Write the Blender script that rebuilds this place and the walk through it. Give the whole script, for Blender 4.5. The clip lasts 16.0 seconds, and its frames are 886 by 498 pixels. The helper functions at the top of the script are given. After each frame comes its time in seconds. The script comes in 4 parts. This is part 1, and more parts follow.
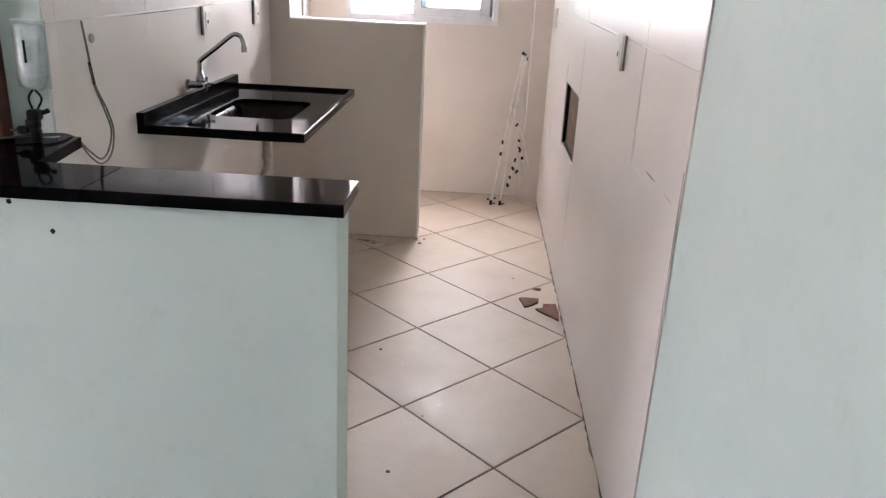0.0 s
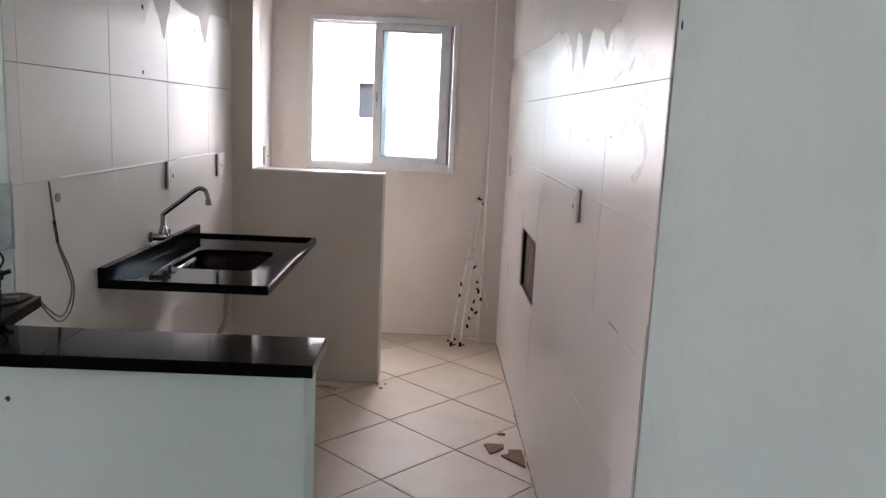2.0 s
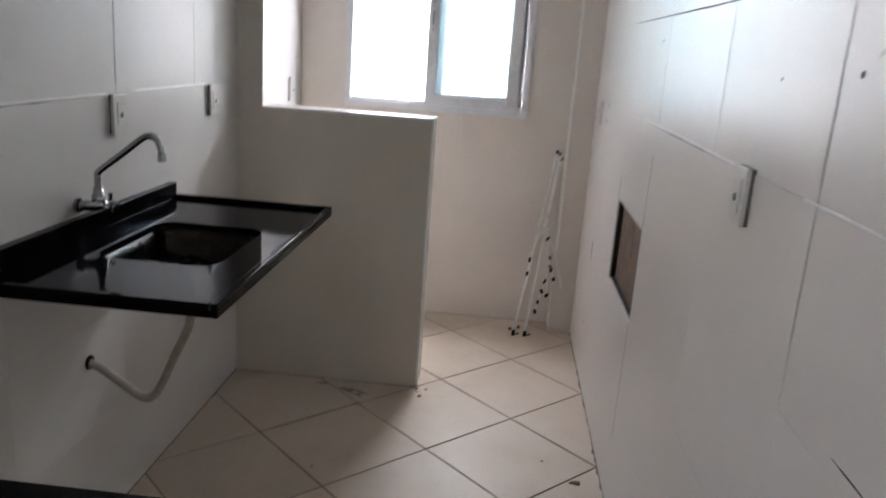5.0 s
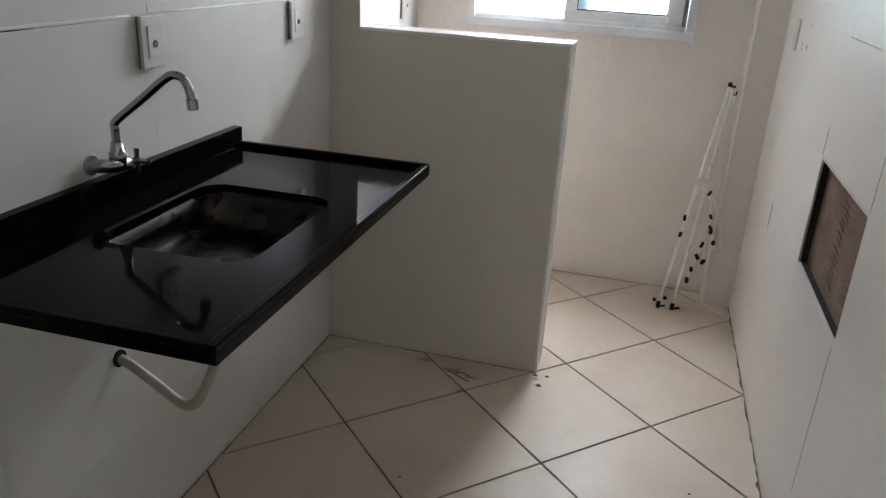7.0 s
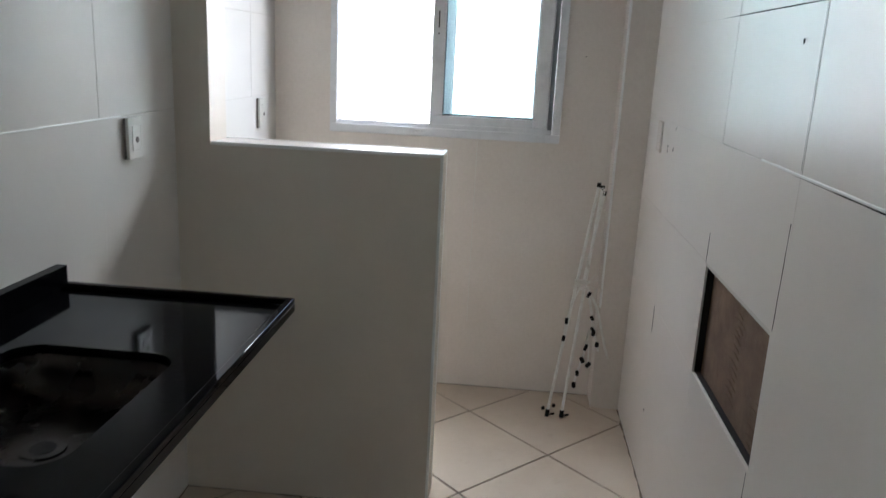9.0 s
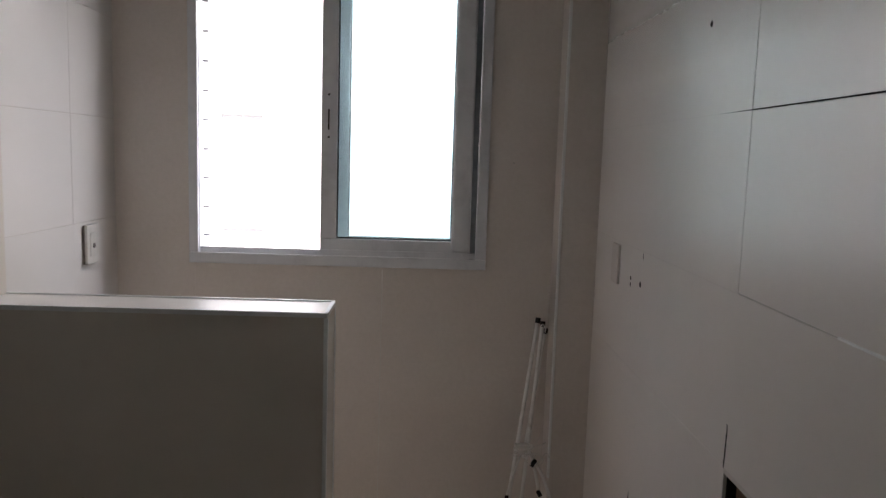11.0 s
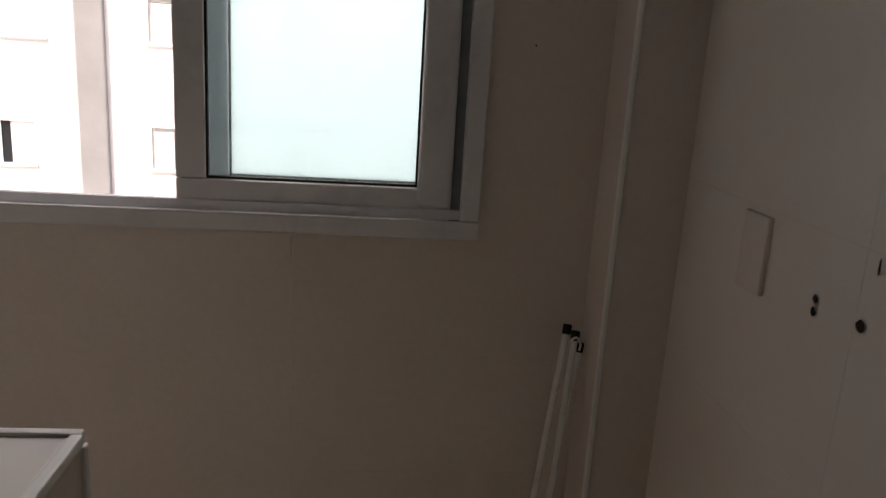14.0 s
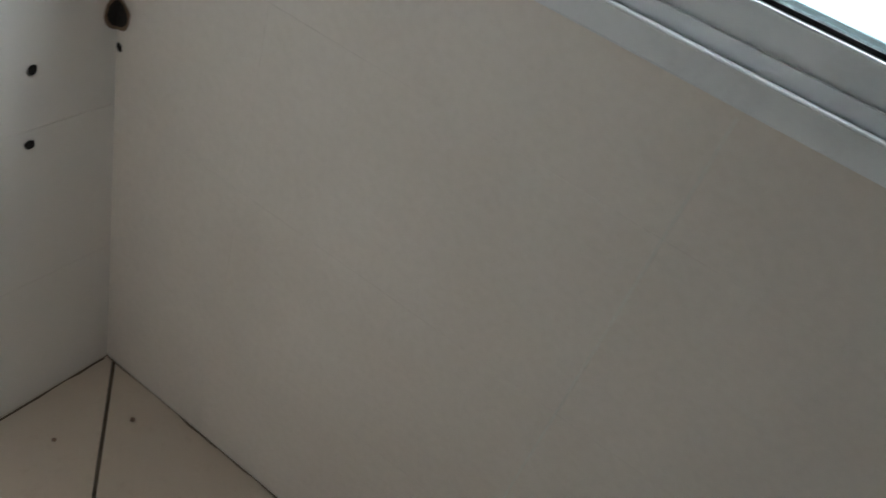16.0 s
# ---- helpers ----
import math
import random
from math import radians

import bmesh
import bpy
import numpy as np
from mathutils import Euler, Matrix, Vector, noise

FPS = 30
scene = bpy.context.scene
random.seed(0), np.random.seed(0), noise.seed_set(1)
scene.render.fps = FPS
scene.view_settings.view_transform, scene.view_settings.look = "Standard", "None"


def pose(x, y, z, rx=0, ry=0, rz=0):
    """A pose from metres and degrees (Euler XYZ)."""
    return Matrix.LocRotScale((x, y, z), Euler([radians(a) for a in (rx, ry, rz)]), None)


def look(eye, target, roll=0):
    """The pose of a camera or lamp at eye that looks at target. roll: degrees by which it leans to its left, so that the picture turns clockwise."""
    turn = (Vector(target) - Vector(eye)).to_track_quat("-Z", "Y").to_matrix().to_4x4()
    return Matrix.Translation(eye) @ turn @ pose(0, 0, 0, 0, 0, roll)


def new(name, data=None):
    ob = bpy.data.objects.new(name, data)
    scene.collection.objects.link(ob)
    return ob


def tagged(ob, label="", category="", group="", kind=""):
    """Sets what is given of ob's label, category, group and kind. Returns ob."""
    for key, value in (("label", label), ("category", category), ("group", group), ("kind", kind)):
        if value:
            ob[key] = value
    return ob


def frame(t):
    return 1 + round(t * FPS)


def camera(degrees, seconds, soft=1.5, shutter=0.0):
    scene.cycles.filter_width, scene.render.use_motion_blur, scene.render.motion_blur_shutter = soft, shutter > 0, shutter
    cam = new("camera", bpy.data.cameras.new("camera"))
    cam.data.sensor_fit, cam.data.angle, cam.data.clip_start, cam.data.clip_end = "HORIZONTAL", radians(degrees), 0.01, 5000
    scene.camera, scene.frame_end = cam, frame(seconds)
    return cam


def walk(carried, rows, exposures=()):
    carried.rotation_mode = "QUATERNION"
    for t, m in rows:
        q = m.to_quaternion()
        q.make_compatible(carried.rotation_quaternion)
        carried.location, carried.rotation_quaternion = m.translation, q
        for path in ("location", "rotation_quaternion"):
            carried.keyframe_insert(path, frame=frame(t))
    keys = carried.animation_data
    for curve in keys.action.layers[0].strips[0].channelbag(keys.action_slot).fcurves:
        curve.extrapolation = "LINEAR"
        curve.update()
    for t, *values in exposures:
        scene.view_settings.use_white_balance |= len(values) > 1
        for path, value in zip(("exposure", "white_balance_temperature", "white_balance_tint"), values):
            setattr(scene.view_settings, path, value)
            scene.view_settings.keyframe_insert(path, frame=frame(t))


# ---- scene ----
cam = camera(60.0, 16.0, soft=1.3, shutter=0.3)
PATH = [
    (0, (-0.434, -0.036, 1.415), (-0.498, 1.843, 0.733), 2.9),
    (0.5, (-0.437, -0.037, 1.422), (-0.475, 1.848, 0.753), 2.4),
    (1, (-0.441, -0.041, 1.429), (-0.465, 1.861, 0.811), 2.3),
    (1.5, (-0.448, -0.044, 1.45), (-0.451, 1.902, 0.988), 2.4),
    (2, (-0.463, -0.04, 1.463), (-0.43, 1.93, 1.124), 2.6),
    (2.5, (-0.472, 0.027, 1.461), (-0.421, 2.005, 1.171), 2.4),
    (3, (-0.479, 0.184, 1.471), (-0.41, 2.167, 1.217), 1.6),
    (3.5, (-0.449, 0.338, 1.48), (-0.383, 2.325, 1.264), 0.9),
    (4, (-0.439, 0.542, 1.46), (-0.377, 2.53, 1.256), 0.8),
    (4.5, (-0.457, 0.775, 1.45), (-0.413, 2.759, 1.207), 1.8),
    (5, (-0.44, 0.966, 1.426), (-0.573, 2.896, 0.92), 4.1),
    (5.2, (-0.419, 1.05, 1.422), (-0.63, 2.946, 0.823), 5.6),
    (7.3, (-0.48, 1.623, 1.407), (-0.944, 3.426, 0.676), 3.1),
    (7.5, (-0.475, 1.642, 1.42), (-0.888, 3.48, 0.75), 2.0),
    (8, (-0.489, 1.674, 1.421), (-0.82, 3.534, 0.765), 2.5),
    (8.5, (-0.514, 1.7, 1.435), (-0.758, 3.597, 0.851), 2.9),
    (9, (-0.53, 1.81, 1.436), (-0.687, 3.742, 0.943), 2.8),
    (9.5, (-0.531, 1.981, 1.469), (-0.631, 3.951, 1.134), 2.1),
    (9.7, (-0.525, 2.032, 1.458), (-0.608, 4.005, 1.14), 2.2),
    (11.8, (-0.542, 2.875, 1.474), (-0.433, 4.86, 1.258), 1.9),
    (12, (-0.518, 2.95, 1.474), (-0.41, 4.935, 1.259), 2.3),
    (12.5, (-0.5, 3.116, 1.454), (-0.395, 5.1, 1.219), 2.6),
    (13, (-0.517, 3.328, 1.45), (-0.377, 5.305, 1.18), 3.0),
    (13.5, (-0.535, 3.48, 1.441), (-0.373, 5.44, 1.079), 3.1),
    (14, (-0.527, 3.639, 1.42), (-0.34, 5.571, 0.937), 3.5),
    (14.5, (-0.497, 3.834, 1.4), (-0.432, 5.701, 0.688), 4.8),
    (15, (-0.459, 3.99, 1.429), (-0.586, 5.719, 0.431), 7.9),
    (15.2, (-0.413, 4.017, 1.398), (-0.783, 5.715, 0.409), 8.4),
    (15.5, (-0.515, 4.136, 1.335), (-0.957, 5.82, 0.351), 16.9),
    (15.7, (-0.545, 4.186, 1.342), (-1.043, 5.804, 0.277), 18.8),
    (16, (-0.627, 4.253, 1.363), (-1.173, 5.743, 0.146), 21.1),
]
# seconds, stops, kelvin, tint
EXPO = [
    (0.0, 4.15, 6450, 22),
    (0.5, 3.85, 6450, 21),
    (1.0, 3.50, 6450, 19),
    (1.5, 3.52, 6400, 18),
    (2.0, 3.53, 6350, 21),
    (3.5, 3.61, 6250, 17),
    (4.0, 3.60, 6150, 16),
    (4.5, 3.40, 6100, 15),
    (5.0, 3.38, 6050, 15),
    (7.5, 3.55, 5900, 8),
    (8.0, 3.38, 5850, 7),
    (9.0, 3.08, 5900, 8),
    (9.7, 2.55, 5950, 8),
    (11.8, 1.50, 6800, 20),
    (13.5, 0.72, 7250, 17),
    (14.0, 1.02, 7350, 20),
    (14.5, 1.00, 7400, 25),
    (15.0, 1.97, 6850, 19),
    (15.5, 2.54, 6100, 7),
    (16.0, 2.42, 5800, 2),
]
walk(cam, [(t, look(eye, target, roll)) for t, eye, target, roll in PATH],
     exposures=[(t, s, k, g) for t, s, k, g in EXPO])

# ---- light ----
world = bpy.data.worlds.new("world")
scene.world = world
world.use_nodes = True
wn = world.node_tree.nodes
sky = wn.new("ShaderNodeTexSky")
sky.sky_type, sky.sun_disc = "NISHITA", False
sky.sun_elevation, sky.sun_rotation = radians(52), radians(209)
sky.dust_density, sky.air_density = 5.0, 0.8
wn["Background"].inputs[1].default_value = 0.15
world.node_tree.links.new(sky.outputs[0], wn["Background"].inputs[0])
sun_data = bpy.data.lights.new("sun", "SUN")
sun_data.energy, sun_data.angle, sun_data.color = 4.8, radians(0.6), (1.0, 0.98, 0.95)
sun = new("sun", sun_data)
sun.matrix_world = look((-5, -9, 13), (0, 0, 0))
# lamp added for daylight in the living room's doorway, which is out of view
door_fill = bpy.data.lights.new("doorway_fill_lamp", "AREA")
door_fill.shape, door_fill.size, door_fill.size_y, door_fill.energy, door_fill.color = "RECTANGLE", 1.1, 2.1, 0.1, (1.0, 0.99, 0.97)
door_fill_ob = new("doorway_fill_lamp", door_fill)
door_fill_ob.matrix_world = look((-4.56, 0.05, 1.1), (-2.0, 0.05, 1.0))

# added lamp outside above the kitchen window, strengthening the sky's light from above
win_fill = bpy.data.lights.new("window_fill_lamp", "AREA")
win_fill.shape, win_fill.size, win_fill.size_y, win_fill.energy, win_fill.color = "RECTANGLE", 1.5, 1.0, 18.0, (1.0, 0.99, 0.98)
win_fill_ob = new("window_fill_lamp", win_fill)
win_fill_ob.matrix_world = look((-0.50, 5.62, 2.38), (-1.20, 4.25, 0.3))


# ---- materials ----
def mat(name, base=(0.8, 0.8, 0.8), rough=0.5, metal=0.0, spec=0.5):
    m = bpy.data.materials.new(name)
    m.use_nodes = True
    b = m.node_tree.nodes["Principled BSDF"]
    b.inputs["Base Color"].default_value = (*base, 1)
    b.inputs["Roughness"].default_value = rough
    b.inputs["Metallic"].default_value = metal
    b.inputs["Specular IOR Level"].default_value = spec
    return m


def nodes_of(m):
    t = m.node_tree
    return t.nodes, t.links, t.nodes["Principled BSDF"]


def noise_node(m, scale, detail=4.0, rough=0.6, stretch=None):
    n, l, b = nodes_of(m)
    geo = n.new("ShaderNodeNewGeometry")
    tex = n.new("ShaderNodeTexNoise")
    tex.inputs["Scale"].default_value = scale
    tex.inputs["Detail"].default_value = detail
    tex.inputs["Roughness"].default_value = rough
    if stretch:
        mp = n.new("ShaderNodeMapping")
        mp.inputs["Scale"].default_value = stretch
        l.new(geo.outputs["Position"], mp.inputs["Vector"])
        l.new(mp.outputs["Vector"], tex.inputs["Vector"])
    else:
        l.new(geo.outputs["Position"], tex.inputs["Vector"])
    return tex.outputs["Fac"]


def ramp(m, fac, stops):
    n, l, b = nodes_of(m)
    r = n.new("ShaderNodeValToRGB")
    r.color_ramp.elements[0].position, r.color_ramp.elements[0].color = stops[0][0], (*stops[0][1], 1)
    r.color_ramp.elements[1].position, r.color_ramp.elements[1].color = stops[-1][0], (*stops[-1][1], 1)
    for p, c in stops[1:-1]:
        e = r.color_ramp.elements.new(p)
        e.color = (*c, 1)
    l.new(fac, r.inputs["Fac"])
    return r.outputs["Color"]


def mix(m, a, b_, fac=0.5, mode="MULTIPLY"):
    n, l, b = nodes_of(m)
    x = n.new("ShaderNodeMix")
    x.data_type, x.blend_type = "RGBA", mode
    if isinstance(fac, float):
        x.inputs[0].default_value = fac
    else:
        l.new(fac, x.inputs[0])
    l.new(a, x.inputs[6])
    l.new(b_, x.inputs[7])
    return x.outputs[2]


def set_color(m, col):
    n, l, b = nodes_of(m)
    l.new(col, b.inputs["Base Color"])


def set_rough(m, fac, lo, hi):
    n, l, b = nodes_of(m)
    r = n.new("ShaderNodeMapRange")
    r.inputs["From Min"].default_value, r.inputs["From Max"].default_value = 0.3, 0.7
    r.inputs["To Min"].default_value, r.inputs["To Max"].default_value = lo, hi
    l.new(fac, r.inputs["Value"])
    l.new(r.outputs["Result"], b.inputs["Roughness"])


def set_bump(m, fac, strength, dist=0.002):
    n, l, b = nodes_of(m)
    u = n.new("ShaderNodeBump")
    u.inputs["Strength"].default_value, u.inputs["Distance"].default_value = strength, dist
    l.new(fac, u.inputs["Height"])
    l.new(u.outputs["Normal"], b.inputs["Normal"])


def per_piece(m, amount):
    """A grey that differs a little from piece to piece."""
    n, l, b = nodes_of(m)
    o = n.new("ShaderNodeObjectInfo")
    return ramp(m, o.outputs["Random"], [(0.0, (1 - amount,) * 3), (1.0, (1.0,) * 3)])


# glazed cream wall tile
M_tile = mat("glazed_wall_tile", (0.74, 0.70, 0.65), 0.2)
_n, _l, _b = nodes_of(M_tile)
f1 = noise_node(M_tile, 1.6, 5)
f2 = noise_node(M_tile, 45, 3)
c = ramp(M_tile, f1, [(0.3, (0.70, 0.65, 0.60)), (0.7, (0.765, 0.72, 0.675))])
c = mix(M_tile, c, per_piece(M_tile, 0.012), 1.0)
set_color(M_tile, c)
set_rough(M_tile, f1, 0.285, 0.36)
set_bump(M_tile, noise_node(M_tile, 9, 2), 0.10, 0.0015)

# Copy of the tile: less gloss against glare, sky's cool tint in its colour.
M_tile_left = mat("dulled_wall_tile", (0.74, 0.70, 0.65), 0.35, 0, 0.12)
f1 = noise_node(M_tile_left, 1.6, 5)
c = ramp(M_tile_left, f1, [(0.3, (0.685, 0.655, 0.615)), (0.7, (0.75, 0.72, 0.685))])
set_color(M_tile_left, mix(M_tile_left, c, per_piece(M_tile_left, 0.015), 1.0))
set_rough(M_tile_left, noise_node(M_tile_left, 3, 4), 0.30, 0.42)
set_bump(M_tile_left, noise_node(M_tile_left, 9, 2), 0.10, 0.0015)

# dull film of old glue left on the upper tiles
M_film = mat("dull_glue_film", (0.76, 0.71, 0.66), 0.6, 0, 0.2)
set_color(M_film, ramp(M_film, noise_node(M_film, 2.4, 5), [(0.3, (0.72, 0.67, 0.62)), (0.7, (0.785, 0.735, 0.685))]))
set_rough(M_film, noise_node(M_film, 12, 4), 0.5, 0.7)
_n, _l, _b = nodes_of(M_film)
_cover = _n.new("ShaderNodeAttribute")
_cover.attribute_name = "cover"
_scale = _n.new("ShaderNodeMath")
_scale.operation = "MULTIPLY"
_scale.inputs[1].default_value = 0.36
_l.new(_cover.outputs["Fac"], _scale.inputs[0])
_l.new(_scale.outputs[0], _b.inputs["Alpha"])

M_tile_back = mat("satin_wall_tile", (0.70, 0.66, 0.60), 0.4)
c = ramp(M_tile_back, noise_node(M_tile_back, 2.2, 6), [(0.3, (0.665, 0.605, 0.55)), (0.7, (0.735, 0.68, 0.63))])
c2 = ramp(M_tile_back, noise_node(M_tile_back, 70, 4, 0.7), [(0.30, (0.93, 0.925, 0.915)), (0.60, (1, 1, 1)), (0.8, (1, 1, 1))])
c = mix(M_tile_back, c, c2, 0.8)
set_color(M_tile_back, mix(M_tile_back, c, per_piece(M_tile_back, 0.012), 1.0))
set_rough(M_tile_back, noise_node(M_tile_back, 6, 4), 0.34, 0.5)
set_bump(M_tile_back, noise_node(M_tile_back, 90, 3), 0.12, 0.001)

M_tile_low = mat("beige_partition_tile", (0.66, 0.60, 0.53), 0.45)
set_color(M_tile_low, ramp(M_tile_low, noise_node(M_tile_low, 2.2, 6), [(0.3, (0.64, 0.575, 0.495)), (0.7, (0.70, 0.635, 0.555))]))
set_rough(M_tile_low, noise_node(M_tile_low, 6, 4), 0.38, 0.55)
set_bump(M_tile_low, noise_node(M_tile_low, 90, 3), 0.12, 0.001)

M_grout = mat("pale_grout", (0.60, 0.57, 0.52), 0.85)
set_color(M_grout, ramp(M_grout, noise_node(M_grout, 3.5, 6, 0.7), [(0.30, (0.16, 0.14, 0.12)), (0.46, (0.52, 0.49, 0.44)), (0.7, (0.66, 0.63, 0.58))]))
M_grout_clean = mat("clean_cream_grout", (0.62, 0.58, 0.53), 0.7)
set_color(M_grout_clean, ramp(M_grout_clean, noise_node(M_grout_clean, 4, 5), [(0.3, (0.60, 0.56, 0.51)), (0.7, (0.68, 0.64, 0.59))]))
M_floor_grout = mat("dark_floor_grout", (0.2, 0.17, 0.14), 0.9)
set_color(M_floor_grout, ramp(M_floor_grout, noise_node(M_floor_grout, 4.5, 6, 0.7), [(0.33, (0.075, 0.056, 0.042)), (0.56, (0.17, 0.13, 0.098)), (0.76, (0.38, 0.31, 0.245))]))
M_floor = mat("cream_floor_tile", (0.66, 0.60, 0.52), 0.3)
c = ramp(M_floor, noise_node(M_floor, 1.8, 6, 0.65), [(0.28, (0.54, 0.44, 0.345)), (0.5, (0.61, 0.515, 0.415)), (0.75, (0.655, 0.565, 0.47))])
c2 = ramp(M_floor, noise_node(M_floor, 26, 6, 0.75), [(0.30, (0.80, 0.75, 0.69)), (0.44, (1, 1, 1)), (0.8, (1, 1, 1))])
c = mix(M_floor, c, c2, 0.4)
set_color(M_floor, mix(M_floor, c, per_piece(M_floor, 0.06), 1.0))
set_rough(M_floor, noise_node(M_floor, 7, 5), 0.40, 0.58)
set_bump(M_floor, noise_node(M_floor, 60, 3), 0.12, 0.001)

M_mint = mat("mint_paint", (0.66, 0.74, 0.70), 0.7)
c = ramp(M_mint, noise_node(M_mint, 1.3, 5), [(0.3, (0.58, 0.68, 0.64)), (0.7, (0.635, 0.74, 0.70))])
c2 = ramp(M_mint, noise_node(M_mint, 11, 5, 0.7), [(0.25, (0.9, 0.9, 0.88)), (0.45, (1, 1, 1)), (0.8, (1, 1, 1))])
set_color(M_mint, mix(M_mint, c, c2, 0.7))
set_bump(M_mint, noise_node(M_mint, 55, 4), 0.35, 0.0015)
M_white = mat("white_ceiling_paint", (0.80, 0.80, 0.78), 0.8)
set_bump(M_white, noise_node(M_white, 40, 4), 0.3, 0.001)
M_granite = mat("black_granite", (0.012, 0.012, 0.014), 0.09, 0, 0.05)
c = ramp(M_granite, noise_node(M_granite, 420, 2), [(0.45, (0.003, 0.003, 0.004)), (0.62, (0.005, 0.005, 0.006)), (0.74, (0.02, 0.02, 0.022))])
set_color(M_granite, c)
set_rough(M_granite, noise_node(M_granite, 14, 5, 0.7), 0.03, 0.10)
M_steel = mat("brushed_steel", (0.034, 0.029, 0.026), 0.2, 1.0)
set_rough(M_steel, noise_node(M_steel, 12, 4, 0.6), 0.2, 0.34)
M_chrome = mat("chrome", (0.35, 0.35, 0.35), 0.12, 1.0)
set_rough(M_chrome, noise_node(M_chrome, 60, 3), 0.08, 0.25)
M_alu = mat("white_lacquered_aluminium", (0.70, 0.71, 0.73), 0.35)
set_color(M_alu, ramp(M_alu, noise_node(M_alu, 9, 5, 0.7), [(0.25, (0.56, 0.57, 0.59)), (0.5, (0.69, 0.70, 0.72)), (0.8, (0.73, 0.74, 0.76))]))
set_rough(M_alu, noise_node(M_alu, 25, 3), 0.28, 0.45)
M_black = mat("black_rubber", (0.006, 0.0055, 0.005), 0.6, 0, 0.2)
set_rough(M_black, noise_node(M_black, 60, 3), 0.45, 0.7)
# grey that paints the dark of the gap beside the sash
M_gap_shade = mat("sash_gap_shade", (0.07, 0.08, 0.085), 0.8)
set_color(M_gap_shade, ramp(M_gap_shade, noise_node(M_gap_shade, 30, 4), [(0.3, (0.20, 0.225, 0.24)), (0.7, (0.28, 0.31, 0.325))]))
M_hole = mat("dark_drilled_hole", (0.03, 0.025, 0.02), 0.9)
set_color(M_hole, ramp(M_hole, noise_node(M_hole, 200, 3), [(0.3, (0.003, 0.0025, 0.002)), (0.7, (0.016, 0.011, 0.008))]))
M_plastic = mat("white_plastic", (0.74, 0.73, 0.69), 0.32)
set_color(M_plastic, ramp(M_plastic, noise_node(M_plastic, 30, 4), [(0.3, (0.64, 0.62, 0.57)), (0.7, (0.72, 0.70, 0.66))]))
M_strip = mat("bright_white_strip", (0.82, 0.82, 0.80), 0.35)
set_rough(M_strip, noise_node(M_strip, 40, 3), 0.28, 0.42)
M_clear = mat("cloudy_plastic", (0.66, 0.71, 0.73), 0.22)
set_color(M_clear, ramp(M_clear, noise_node(M_clear, 40, 4), [(0.3, (0.43, 0.51, 0.52)), (0.7, (0.57, 0.64, 0.64))]))
set_bump(M_clear, noise_node(M_clear, 35, 3), 0.6, 0.004)
M_mortar = mat("brown_mortar", (0.24, 0.175, 0.13), 0.95)
c = ramp(M_mortar, noise_node(M_mortar, 14, 7, 0.7), [(0.3, (0.14, 0.085, 0.055)), (0.7, (0.24, 0.157, 0.104))])
set_color(M_mortar, c)
set_bump(M_mortar, noise_node(M_mortar, 120, 5, 0.7), 0.7, 0.003)
M_terra = mat("terracotta_shard", (0.40, 0.22, 0.14), 0.85)
set_color(M_terra, ramp(M_terra, noise_node(M_terra, 50, 5, 0.7), [(0.3, (0.14, 0.065, 0.042)), (0.7, (0.26, 0.14, 0.09))]))
set_bump(M_terra, noise_node(M_terra, 150, 4), 0.5, 0.002)
M_wood = mat("dark_red_stained_wood", (0.10, 0.025, 0.018), 0.35)
set_color(M_wood, ramp(M_wood, noise_node(M_wood, 9, 6, 0.7, (12, 12, 0.6)), [(0.3, (0.055, 0.012, 0.010)), (0.7, (0.13, 0.034, 0.024))]))
set_rough(M_wood, noise_node(M_wood, 18, 4), 0.28, 0.45)
M_tube = mat("white_enamelled_tube", (0.74, 0.73, 0.69), 0.35)
set_color(M_tube, ramp(M_tube, noise_node(M_tube, 22, 5, 0.7), [(0.3, (0.62, 0.59, 0.54)), (0.5, (0.79, 0.78, 0.75)), (0.8, (0.82, 0.81, 0.79))]))
M_outlet = mat("grey_outlet_plastic", (0.16, 0.14, 0.12), 0.5)
set_color(M_outlet, ramp(M_outlet, noise_node(M_outlet, 60, 3), [(0.3, (0.10, 0.09, 0.08)), (0.7, (0.20, 0.18, 0.16))]))
M_hose = mat("yellowed_hose_plastic", (0.50, 0.44, 0.34), 0.45)
set_color(M_hose, ramp(M_hose, noise_node(M_hose, 18, 5), [(0.3, (0.36, 0.30, 0.22)), (0.7, (0.58, 0.52, 0.42))]))
M_facade = mat("white_facade_render", (0.80, 0.79, 0.78), 0.85)
set_color(M_facade, ramp(M_facade, noise_node(M_facade, 0.6, 6), [(0.3, (0.74, 0.735, 0.73)), (0.7, (0.82, 0.815, 0.81))]))
M_facade_grey = mat("grey_facade_render", (0.36, 0.34, 0.33), 0.85)
set_color(M_facade_grey, ramp(M_facade_grey, noise_node(M_facade_grey, 0.9, 6), [(0.3, (0.29, 0.29, 0.29)), (0.7, (0.37, 0.37, 0.37))]))
# the shade of the pier's side, put into the colour
M_pier_shade = mat("pier_shade_grey", (0.13, 0.13, 0.13), 0.85)
set_color(M_pier_shade, ramp(M_pier_shade, noise_node(M_pier_shade, 0.9, 6), [(0.3, (0.15, 0.15, 0.152)), (0.7, (0.20, 0.20, 0.202))]))
M_shutter = mat("pale_shutter", (0.52, 0.48, 0.46), 0.6)
set_color(M_shutter, ramp(M_shutter, noise_node(M_shutter, 6, 3), [(0.3, (0.42, 0.42, 0.42)), (0.7, (0.52, 0.52, 0.52))]))
